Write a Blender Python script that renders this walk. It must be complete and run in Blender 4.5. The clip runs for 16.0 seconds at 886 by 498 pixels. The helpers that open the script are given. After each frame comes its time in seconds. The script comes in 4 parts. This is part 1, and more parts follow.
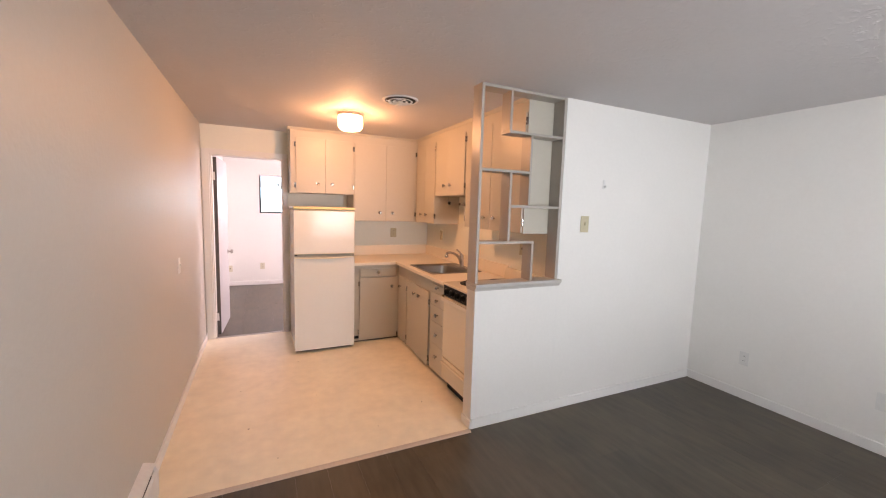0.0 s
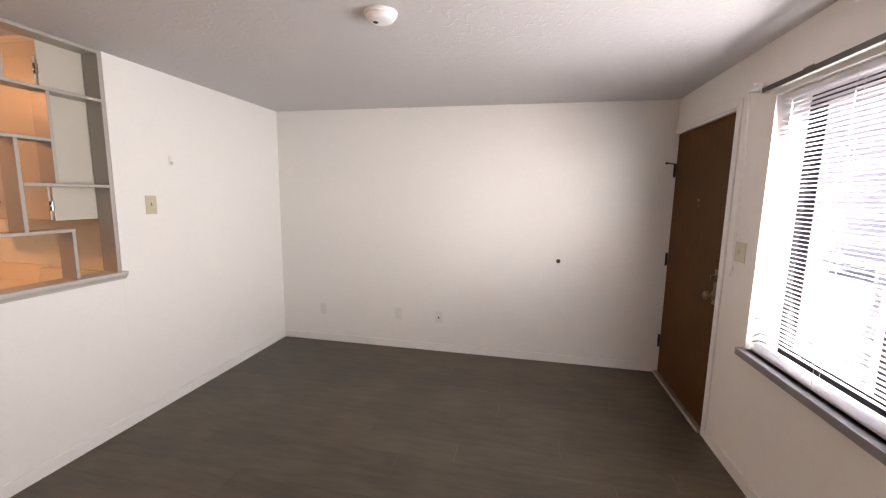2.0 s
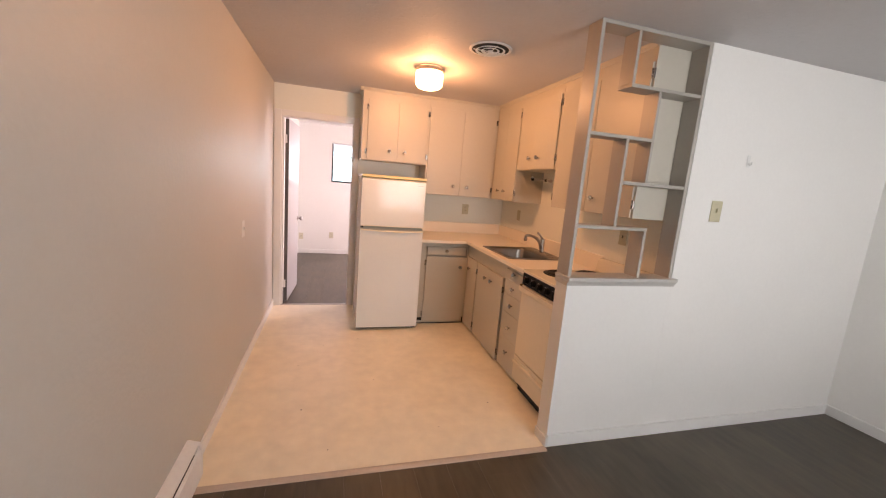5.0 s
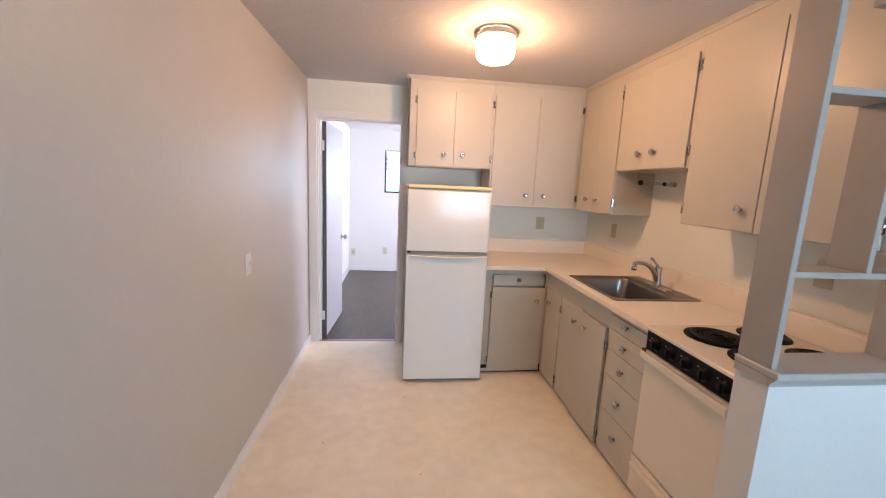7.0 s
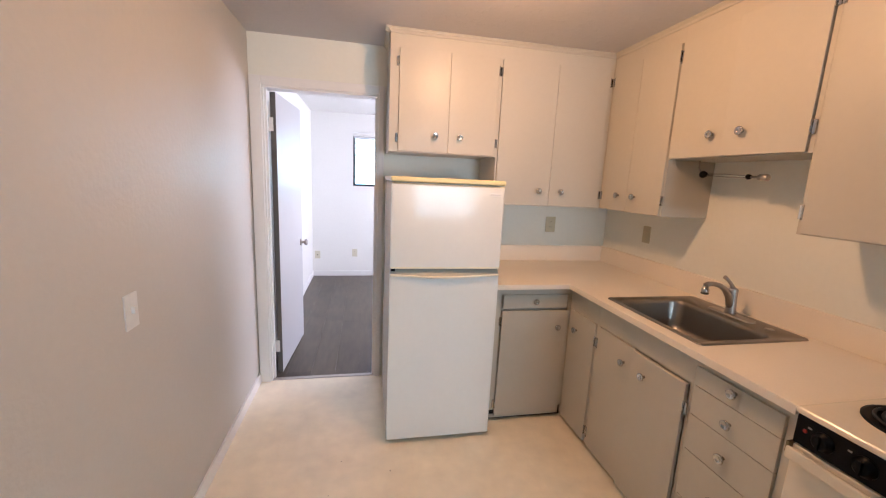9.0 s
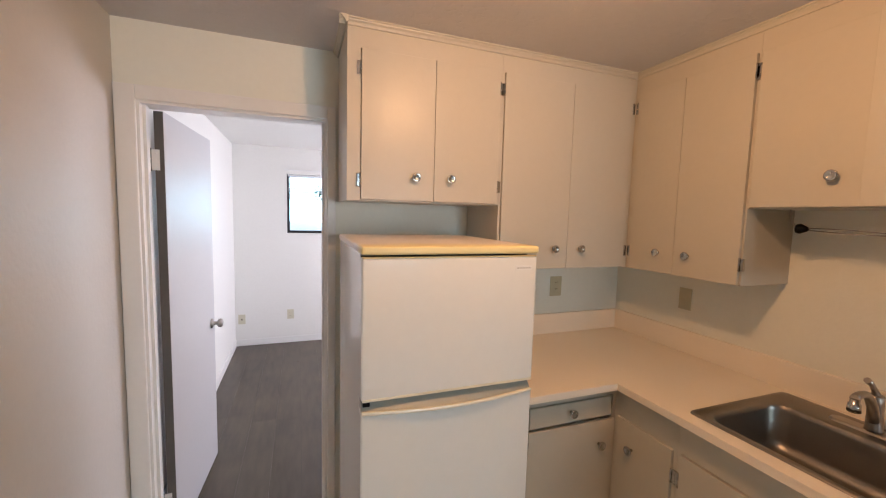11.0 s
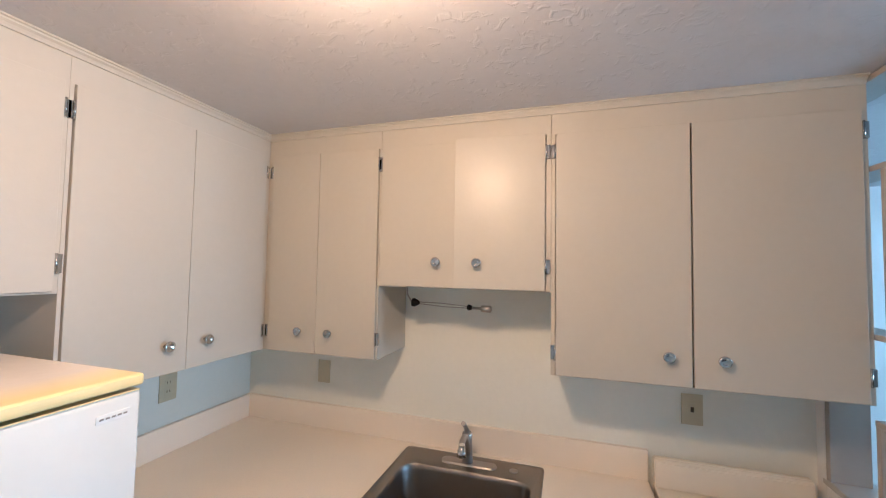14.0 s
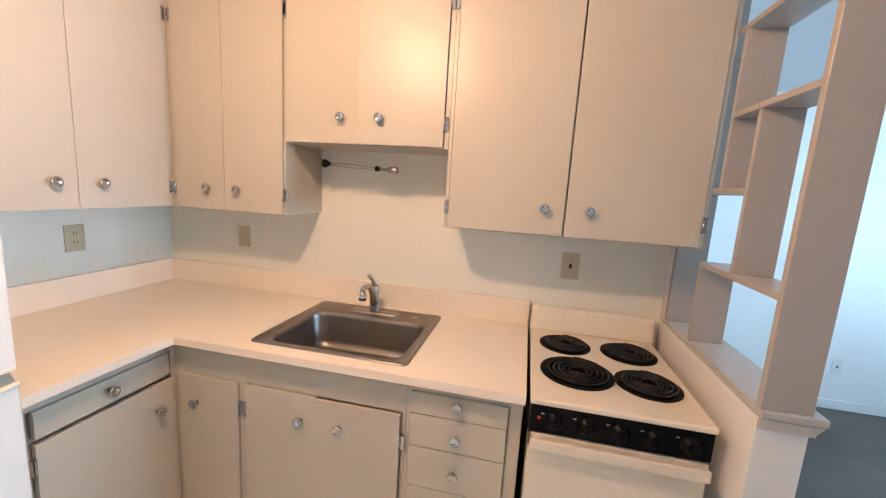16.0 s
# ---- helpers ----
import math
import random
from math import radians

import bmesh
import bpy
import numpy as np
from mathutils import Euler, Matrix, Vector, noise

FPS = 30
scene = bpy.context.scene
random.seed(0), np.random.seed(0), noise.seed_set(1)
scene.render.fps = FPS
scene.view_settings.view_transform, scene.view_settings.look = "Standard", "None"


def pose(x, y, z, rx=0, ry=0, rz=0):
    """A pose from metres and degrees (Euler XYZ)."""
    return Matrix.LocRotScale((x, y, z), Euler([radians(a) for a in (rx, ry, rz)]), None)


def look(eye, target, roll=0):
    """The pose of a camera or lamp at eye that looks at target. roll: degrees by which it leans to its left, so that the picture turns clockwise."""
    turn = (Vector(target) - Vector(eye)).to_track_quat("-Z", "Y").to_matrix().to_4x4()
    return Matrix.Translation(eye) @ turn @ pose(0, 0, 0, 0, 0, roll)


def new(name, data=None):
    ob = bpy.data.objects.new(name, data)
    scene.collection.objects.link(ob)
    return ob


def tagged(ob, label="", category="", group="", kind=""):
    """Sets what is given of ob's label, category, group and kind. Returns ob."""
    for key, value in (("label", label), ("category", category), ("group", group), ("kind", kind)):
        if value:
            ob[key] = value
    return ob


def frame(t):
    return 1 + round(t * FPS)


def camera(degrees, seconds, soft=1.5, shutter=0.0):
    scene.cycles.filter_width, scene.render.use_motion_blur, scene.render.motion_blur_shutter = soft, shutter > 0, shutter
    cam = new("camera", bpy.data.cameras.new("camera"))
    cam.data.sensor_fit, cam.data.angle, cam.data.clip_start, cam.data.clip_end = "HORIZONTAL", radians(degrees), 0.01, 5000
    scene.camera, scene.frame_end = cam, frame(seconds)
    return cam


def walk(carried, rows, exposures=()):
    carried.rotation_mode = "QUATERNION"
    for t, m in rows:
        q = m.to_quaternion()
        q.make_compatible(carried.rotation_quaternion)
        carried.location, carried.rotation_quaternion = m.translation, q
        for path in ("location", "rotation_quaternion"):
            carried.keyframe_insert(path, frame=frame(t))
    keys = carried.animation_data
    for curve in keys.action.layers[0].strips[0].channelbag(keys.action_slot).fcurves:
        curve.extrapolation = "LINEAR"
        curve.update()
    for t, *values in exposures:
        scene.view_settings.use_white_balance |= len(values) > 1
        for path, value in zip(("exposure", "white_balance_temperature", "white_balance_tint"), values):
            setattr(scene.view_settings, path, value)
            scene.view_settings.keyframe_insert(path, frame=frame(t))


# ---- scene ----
cam = camera(97.4, 16.0, soft=1.15)
PATH = [
    (0, (0.054, 0.116, 1.544), (0.904, 1.915, 1.333), 1.7),
    (0.5, (0.078, 0.09, 1.529), (1.383, 1.589, 1.304), 1.4),
    (1, (0.105, 0.02, 1.536), (1.748, 1.133, 1.283), 1),
    (1.5, (0.114, -0.047, 1.526), (1.971, 0.65, 1.265), 1),
    (2, (0.104, -0.119, 1.544), (2.045, 0.278, 1.272), 0.9),
    (2.5, (0.095, -0.119, 1.548), (2.049, 0.091, 1.176), 2),
    (3, (0.095, -0.075, 1.456), (2.003, 0.156, 0.903), 4.5),
    (3.5, (0.076, 0.004, 1.436), (1.91, 0.54, 0.845), 6.7),
    (4, (0.046, 0.136, 1.486), (1.59, 1.327, 1.041), 6.5),
    (4.5, (0.053, 0.337, 1.475), (1.051, 2.036, 1.13), 5.6),
    (5, (0.115, 0.549, 1.482), (0.662, 2.444, 1.152), 4.7),
    (7.3, (0.288, 1.566, 1.523), (0.502, 3.529, 1.207), 2.2),
    (7.5, (0.278, 1.65, 1.528), (0.478, 3.616, 1.221), 1.9),
    (8, (0.245, 1.842, 1.539), (0.472, 3.8, 1.198), 1.9),
    (8.2, (0.252, 1.929, 1.523), (0.491, 3.882, 1.163), 2.1),
    (10.3, (0.172, 2.753, 1.51), (0.829, 4.615, 1.193), 2.5),
    (10.5, (0.174, 2.857, 1.529), (0.83, 4.725, 1.246), 2.2),
    (11, (0.184, 3.088, 1.613), (0.879, 4.955, 1.438), 1.5),
    (11.5, (0.185, 3.222, 1.67), (1.068, 5.015, 1.598), 1.3),
    (12, (0.182, 3.373, 1.728), (1.323, 5.015, 1.735), 1.4),
    (12.5, (0.199, 3.447, 1.755), (1.601, 4.873, 1.814), 1.5),
    (13, (0.223, 3.467, 1.757), (1.85, 4.629, 1.833), 1.6),
    (13.5, (0.287, 3.421, 1.756), (2.082, 4.299, 1.844), 1.5),
    (14, (0.339, 3.357, 1.754), (2.244, 3.959, 1.846), 1.0),
    (14.5, (0.376, 3.288, 1.749), (2.344, 3.636, 1.82), 0.6),
    (15, (0.391, 3.232, 1.714), (2.379, 3.452, 1.706), 1.0),
    (15.5, (0.377, 3.192, 1.609), (2.354, 3.444, 1.441), 2.2),
    (16, (0.327, 3.086, 1.527), (2.259, 3.497, 1.21), 3.6),
]
EXPOSURES = [(0, 1.22, 6800, 31), (1.5, 1.42, 7250, 38), (2.5, 1.04, 7500, 36), (3, 0.98, 7800, 38), (3.5, 1.28, 8350, 42), (4, 1.6, 7700, 44), (4.5, 1.16, 8200, 45),
             (5, 1.04, 7100, 32), (8, 1.2, 5250, 16), (11, 0.74, 5750, 13), (12.5, 0.68, 5600, 11), (13, 0.84, 4700, 5), (13.5, 1.1, 4400, 4),
             (14, 1.33, 4220, 4), (14.5, 1.45, 4200, 2), (15.5, 1.7, 4450, 6), (16, 1.75, 4800, 10)]
walk(cam, [(t, look(eye, target, roll)) for t, eye, target, roll in PATH], EXPOSURES)

# ---- world, sun and daylight ----
world = bpy.data.worlds.new("world")
scene.world = world
world.use_nodes = True
wn = world.node_tree.nodes
wl = world.node_tree.links
sky = wn.new("ShaderNodeTexSky")
sky.sky_type = "NISHITA"
sky.sun_disc = False
sky.dust_density, sky.ozone_density = 0.3, 2.5
sky.sun_elevation = radians(48)
sky.sun_rotation = radians(70)
wl.new(sky.outputs[0], wn["Background"].inputs[0])
wn["Background"].inputs[1].default_value = 0.12

sun = new("sun", bpy.data.lights.new("sun", "SUN"))
sun.data.energy, sun.data.angle, sun.data.color = 5.0, radians(0.5), (1, 0.95, 0.88)
sun.matrix_world = look((0, 0, 0), (-0.55, 0.2, -0.81))


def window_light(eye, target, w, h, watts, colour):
    lamp = new("daylight_fill", bpy.data.lights.new("daylight_fill", "AREA"))
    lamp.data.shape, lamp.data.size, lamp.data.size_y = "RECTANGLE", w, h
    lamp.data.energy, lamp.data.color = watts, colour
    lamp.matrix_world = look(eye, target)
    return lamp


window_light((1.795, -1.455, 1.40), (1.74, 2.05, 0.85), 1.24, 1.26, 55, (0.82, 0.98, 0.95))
# fill lamp that brightens the bedroom, set in the added east opening
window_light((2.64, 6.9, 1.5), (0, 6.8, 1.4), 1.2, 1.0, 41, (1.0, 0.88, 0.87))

bulb = new("bulb", bpy.data.lights.new("bulb", "POINT"))
bulb.data.energy, bulb.data.color, bulb.data.shadow_soft_size = 10.5, (1.0, 0.48, 0.19), 0.03
bulb.location = (0.80, 3.70, 2.285)

# ---- materials ----


def material(name, colour, rough=0.5, metal=0.0, vary=0.06, grain=40.0, big=1.5, bump=0.05, bump_scale=120.0, second=None, amount=0.5,
             coat=0.0, random_value=0.0, stretch=(1, 1, 1), emission=None, strength=0.0, spec=0.5):
    m = bpy.data.materials.new(name)
    m.use_nodes = True
    n, l = m.node_tree.nodes, m.node_tree.links
    b = n["Principled BSDF"]
    b.inputs["Metallic"].default_value = metal
    b.inputs["Coat Weight"].default_value = coat
    b.inputs["Specular IOR Level"].default_value = spec
    tc = n.new("ShaderNodeTexCoord")
    geo = n.new("ShaderNodeNewGeometry")
    mp = n.new("ShaderNodeMapping")
    mp.inputs["Scale"].default_value = stretch
    l.new(geo.outputs["Position"], mp.inputs["Vector"])
    fine = n.new("ShaderNodeTexNoise")
    fine.inputs["Scale"].default_value = grain
    fine.inputs["Detail"].default_value = 4
    wide = n.new("ShaderNodeTexNoise")
    wide.inputs["Scale"].default_value = big
    wide.inputs["Detail"].default_value = 3
    l.new(mp.outputs[0], fine.inputs["Vector"])
    l.new(geo.outputs["Position"], wide.inputs["Vector"])
    add = n.new("ShaderNodeMath")
    add.operation = "ADD"
    l.new(fine.outputs["Fac"], add.inputs[0])
    l.new(wide.outputs["Fac"], add.inputs[1])
    last = add.outputs[0]
    if random_value:
        info = n.new("ShaderNodeObjectInfo")
        mul = n.new("ShaderNodeMath")
        mul.operation = "MULTIPLY_ADD"
        mul.inputs[1].default_value = random_value
        l.new(info.outputs["Random"], mul.inputs[0])
        l.new(last, mul.inputs[2])
        last = mul.outputs[0]
    ramp = n.new("ShaderNodeMapRange")
    ramp.inputs["From Min"].default_value = 0.6
    ramp.inputs["From Max"].default_value = 1.4 + random_value
    l.new(last, ramp.inputs["Value"])
    mix = n.new("ShaderNodeMix")
    mix.data_type = "RGBA"
    low = tuple(c * (1 - vary) for c in colour) if second is None else second
    high = tuple(min(1, c * (1 + vary)) for c in colour) if second is None else colour
    mix.inputs["A"].default_value = (*low, 1)
    mix.inputs["B"].default_value = (*high, 1)
    l.new(ramp.outputs[0], mix.inputs["Factor"])
    l.new(mix.outputs["Result"], b.inputs["Base Color"])
    rr = n.new("ShaderNodeMapRange")
    rr.inputs["To Min"].default_value = max(0.02, rough - 0.03)
    rr.inputs["To Max"].default_value = min(1, rough + 0.03)
    l.new(wide.outputs["Fac"], rr.inputs["Value"])
    l.new(rr.outputs[0], b.inputs["Roughness"])
    if bump:
        tex = n.new("ShaderNodeTexNoise")
        tex.inputs["Scale"].default_value = bump_scale
        tex.inputs["Detail"].default_value = 3
        l.new(mp.outputs[0], tex.inputs["Vector"])
        bp = n.new("ShaderNodeBump")
        bp.inputs["Strength"].default_value = bump
        bp.inputs["Distance"].default_value = 0.004
        l.new(tex.outputs["Fac"], bp.inputs["Height"])
        l.new(bp.outputs[0], b.inputs["Normal"])
    if emission:
        b.inputs["Emission Color"].default_value = (*emission, 1)
        b.inputs["Emission Strength"].default_value = strength
    return m


def textured_ceiling():
    """Hand-trowelled ceiling: flattened blobs of plaster under white paint."""
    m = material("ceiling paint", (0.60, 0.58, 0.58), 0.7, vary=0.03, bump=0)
    n, l = m.node_tree.nodes, m.node_tree.links
    b = n["Principled BSDF"]
    geo = n.new("ShaderNodeNewGeometry")
    a = n.new("ShaderNodeTexNoise")
    a.inputs["Scale"].default_value = 26
    a.inputs["Detail"].default_value = 3
    a.inputs["Distortion"].default_value = 0.8
    l.new(geo.outputs["Position"], a.inputs["Vector"])
    r = n.new("ShaderNodeMapRange")
    r.inputs["From Min"].default_value = 0.56
    r.inputs["From Max"].default_value = 0.66
    l.new(a.outputs["Fac"], r.inputs["Value"])
    c = n.new("ShaderNodeTexNoise")
    c.inputs["Scale"].default_value = 110
    l.new(geo.outputs["Position"], c.inputs["Vector"])
    s = n.new("ShaderNodeMath")
    s.operation = "MULTIPLY_ADD"
    s.inputs[1].default_value = 0.15
    l.new(c.outputs["Fac"], s.inputs[0])
    l.new(r.outputs[0], s.inputs[2])
    bp = n.new("ShaderNodeBump")
    bp.inputs["Strength"].default_value = 0.21
    bp.inputs["Distance"].default_value = 0.005
    l.new(s.outputs[0], bp.inputs["Height"])
    l.new(bp.outputs[0], b.inputs["Normal"])
    return m


WALL = material("wall paint", (0.80, 0.79, 0.76), 0.5, vary=0.02, bump=0.16, bump_scale=70)
# satin west wall; the weak light on it is put into a darker colour
WALL_SATIN_DIM = material("satin wall paint, dimmed", (0.555, 0.53, 0.488), 0.45, spec=0.42, vary=0.02, bump=0.3, bump_scale=55)
TRIM = material("trim paint", (0.80, 0.79, 0.77), 0.35, vary=0.02, bump=0.04)
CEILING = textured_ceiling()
KITCHEN_WALL = material("cream kitchen wall paint", (0.80, 0.80, 0.72), 0.5, vary=0.02, bump=0.16, bump_scale=70)
CAB = material("cabinet paint", (0.53, 0.497, 0.422), 0.36, spec=0.4, vary=0.02, bump=0.06, bump_scale=90)
SCREEN = material("divider paint", (0.41, 0.378, 0.337), 0.4, vary=0.03, bump=0.06)
LEDGE = material("ledge paint", (0.50, 0.48, 0.45), 0.35, vary=0.04, bump=0.05)
COUNTER = material("laminate worktop", (0.85, 0.775, 0.66), 0.4, vary=0.05, grain=260, bump=0.02)
VINYL = material("sheet vinyl", (0.90, 0.81, 0.635), 0.30, vary=0.09, grain=12, big=4, bump=0.06, bump_scale=60)
VINYL_SPOT = material("floor scuff", (0.25, 0.2, 0.15), 0.6)
PLANK = material("grey brown plank", (0.108, 0.084, 0.058), 0.34, spec=0.36, vary=0.3, grain=5, big=2.4, bump=0.0,
                 second=(0.050, 0.041, 0.031), random_value=0.25, stretch=(4.5, 0.8, 4))
for node in PLANK.node_tree.nodes:
    if node.type == "MAP_RANGE" and node.inputs["From Max"].default_value > 1.5:
        node.inputs["From Min"].default_value, node.inputs["From Max"].default_value = 0.74, 1.48
SUBFLOOR = material("plank joint", (0.03, 0.026, 0.022), 0.5, bump=0)
APPLIANCE = material("white enamel", (0.80, 0.80, 0.77), 0.11, spec=0.25, vary=0.015, bump=0.02, bump_scale=200)
ALMOND = material("almond enamel", (0.80, 0.72, 0.58), 0.20, vary=0.02, bump=0.0)
# fridge finger scoop; shade under the upper door is put into this grey
SCOOP_SHADE = material("shaded white plastic", (0.38, 0.39, 0.35), 0.4, bump=0)
CREAM = material("cream plastic", (0.80, 0.74, 0.58), 0.3, bump=0.0)
YELLOWED = material("yellowed plastic", (0.80, 0.66, 0.32), 0.4, vary=0.07, big=4, bump=0.02)
BLACK = material("black plastic", (0.004, 0.004, 0.005), 0.3, bump=0, spec=0.12)
DARK = material("dark parts and painted shade", (0.02, 0.018, 0.016), 0.8, bump=0)
COIL = material("burner coil", (0.014, 0.013, 0.013), 0.45, spec=0.3, bump=0.1)
PAN = material("drip pan", (0.004, 0.004, 0.004), 0.45, spec=0.12, bump=0)
CHROME = material("chrome", (0.52, 0.52, 0.52), 0.12, metal=1.0, bump=0)
NICKEL = material("brushed nickel", (0.42, 0.39, 0.36), 0.35, metal=1.0, bump=0.02)
STEEL = material("stainless steel", (0.29, 0.265, 0.24), 0.33, metal=1.0, vary=0.06, bump=0.03, bump_scale=200, stretch=(1, 12, 1))
IVORY = material("ivory plastic", (0.52, 0.47, 0.32), 0.4, bump=0)
BEIGE = material("beige plastic", (0.62, 0.58, 0.45), 0.4, bump=0)
PLATE = material("white cover plate", (0.72, 0.72, 0.70), 0.4, bump=0)
WHITEP = material("white plastic", (0.8, 0.8, 0.79), 0.35, bump=0)
BROWN = material("stained door", (0.085, 0.036, 0.010), 0.5, spec=0.1, vary=0.3, grain=14, big=2, bump=0.04, stretch=(8, 8, 0.6))
BRONZE = material("dark bronze", (0.04, 0.032, 0.028), 0.4, metal=0.6, bump=0)
BRASS = material("aged brass", (0.22, 0.16, 0.09), 0.3, metal=1.0, bump=0)
FRAME = material("dark window frame", (0.02, 0.02, 0.022), 0.4, metal=0.3, bump=0)
SLAT = material("blind slat", (0.72, 0.72, 0.75), 0.4, bump=0, vary=0.02)
LIDMIX = material("fridge top, yellowed to the front", (0.76, 0.71, 0.68), 0.4, vary=0.05, big=3, bump=0.03)
n, l = LIDMIX.node_tree.nodes, LIDMIX.node_tree.links
base = n["Principled BSDF"].inputs["Base Color"].links[0].from_socket
geo = n.new("ShaderNodeNewGeometry")
sep = n.new("ShaderNodeSeparateXYZ")
ns = n.new("ShaderNodeTexNoise")
ns.inputs["Scale"].default_value = 5
mr = n.new("ShaderNodeMapRange")
mr.inputs["From Min"].default_value, mr.inputs["From Max"].default_value = 4.31, 4.45
mr.inputs["To Min"].default_value, mr.inputs["To Max"].default_value = 1, 0
ma = n.new("ShaderNodeMath")
ma.operation = "MULTIPLY_ADD"
ma.inputs[1].default_value = 0.12
mx = n.new("ShaderNodeMix")
mx.data_type = "RGBA"
mx.inputs["B"].default_value = (0.80, 0.68, 0.33, 1)
l.new(geo.outputs["Position"], sep.inputs[0])
l.new(geo.outputs["Position"], ns.inputs["Vector"])
l.new(ns.outputs["Fac"], ma.inputs[0])
l.new(sep.outputs["Y"], ma.inputs[2])
l.new(ma.outputs[0], mr.inputs["Value"])
l.new(mr.outputs[0], mx.inputs["Factor"])
l.new(base, mx.inputs["A"])
l.new(mx.outputs["Result"], n["Principled BSDF"].inputs["Base Color"])
SILL = material("grey sill", (0.24, 0.24, 0.25), 0.4, vary=0.06, bump=0.05)
STRIP = material("threshold strip", (0.55, 0.44, 0.36), 0.35, vary=0.08, bump=0.05)
METAL_STRIP = material("metal threshold", (0.5, 0.47, 0.43), 0.35, metal=1.0, bump=0)
FACADE = material("stucco", (0.58, 0.50, 0.54), 0.9, bump=0.3, bump_scale=40)
CONCRETE = material("concrete walk", (0.48, 0.44, 0.43), 0.85, bump=0.2)
GROUND = material("ground", (0.30, 0.31, 0.31), 0.9, bump=0.2, grain=3)
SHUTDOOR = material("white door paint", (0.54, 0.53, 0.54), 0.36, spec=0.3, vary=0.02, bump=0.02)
ROD = material("dull dark rod", (0.09, 0.078, 0.07), 0.5, bump=0)
EDGE = material("dark door edge", (0.10, 0.09, 0.08), 0.6, vary=0.1, bump=0.03)
LEAF = material("leaves", (0.12, 0.24, 0.15), 0.6, vary=0.4, grain=3, bump=0)
BARK = material("bark", (0.12, 0.09, 0.07), 0.9, bump=0.4)
HAZE = material("distant haze", (0.5, 0.6, 0.6), 0.9, bump=0, emission=(0.55, 0.90, 1.0), strength=3.5)
GLOW = material("lit glass", (0.9, 0.85, 0.75), 0.3, bump=0, emission=(1.0, 0.53, 0.21), strength=11)


def clear_glass():
    m = bpy.data.materials.new("window glass")
    m.use_nodes = True
    n, l = m.node_tree.nodes, m.node_tree.links
    t = n.new("ShaderNodeBsdfTransparent")
    g = n.new("ShaderNodeBsdfGlossy")
    g.inputs["Roughness"].default_value = 0.02
    mix = n.new("ShaderNodeMixShader")
    mix.inputs[0].default_value = 0.07
    l.new(t.outputs[0], mix.inputs[1])
    l.new(g.outputs[0], mix.inputs[2])
    l.new(mix.outputs[0], n["Material Output"].inputs[0])
    return m


GLASS = clear_glass()

# ---- building helpers ----
ORIGIN = {}


def box(bm, x0, x1, y0, y1, z0, z1, bevel=0.0, seg=2):
    made = bmesh.ops.create_cube(bm, size=1)["verts"]
    for v in made:
        v.co = Vector(((x0 + x1) / 2 + v.co.x * (x1 - x0), (y0 + y1) / 2 + v.co.y * (y1 - y0), (z0 + z1) / 2 + v.co.z * (z1 - z0)))
    if bevel:
        edges = {e for v in made for e in v.link_edges}
        bmesh.ops.bevel(bm, geom=list(edges), offset=bevel, segments=seg, affect="EDGES", profile=0.6)
    return bm


def cuboid(*a, **k):
    return box(bmesh.new(), *a, **k)


def tube(bm, points, r, n=10, caps=True):
    """A round bar through the points; r may be a list."""
    pts = [Vector(p) for p in points]
    rs = r if isinstance(r, (list, tuple)) else [r] * len(pts)
    rings = []
    side = None
    for i, p in enumerate(pts):
        d = (pts[min(i + 1, len(pts) - 1)] - pts[max(i - 1, 0)]).normalized()
        if side is None:
            side = d.orthogonal().normalized()
        side = (side - d * side.dot(d)).normalized()
        up = d.cross(side)
        rings.append([bm.verts.new(p + (side * math.cos(2 * math.pi * k / n) + up * math.sin(2 * math.pi * k / n)) * rs[i]) for k in range(n)])
    for a, b in zip(rings, rings[1:]):
        for k in range(n):
            f = bm.faces.new((a[k], a[(k + 1) % n], b[(k + 1) % n], b[k]))
            f.smooth = True
    if caps:
        bm.faces.new(rings[0][::-1])
        bm.faces.new(rings[-1])
    return bm


def lathe(bm, centre, axis, profile, n=20):
    """Turns (distance along axis, radius) round the axis through centre."""
    c, a = Vector(centre), Vector(axis).normalized()
    return tube_rings(bm, [(c + a * d, r) for d, r in profile], a, n)


def tube_rings(bm, rows, a, n):
    s = a.orthogonal().normalized()
    u = a.cross(s)
    rings = [[bm.verts.new(p + (s * math.cos(2 * math.pi * k / n) + u * math.sin(2 * math.pi * k / n)) * max(r, 1e-4)) for k in range(n)] for p, r in rows]
    for p, q in zip(rings, rings[1:]):
        for k in range(n):
            f = bm.faces.new((p[k], p[(k + 1) % n], q[(k + 1) % n], q[k]))
            f.smooth = True
    bm.faces.new(rings[0][::-1])
    bm.faces.new(rings[-1])
    return bm


def prism(bm, outline, axis, a0, a1):
    """An outline of (u, v) pairs drawn out along x or y from a0 to a1; u is the other level axis, v is z."""
    def at(u, v, a):
        return (a, u, v) if axis == "x" else (u, a, v)
    p = [bm.verts.new(at(u, v, a0)) for u, v in outline]
    q = [bm.verts.new(at(u, v, a1)) for u, v in outline]
    bm.faces.new(p)
    bm.faces.new(q[::-1])
    for i in range(len(p)):
        j = (i + 1) % len(p)
        bm.faces.new((p[i], q[i], q[j], p[j]))
    return bm


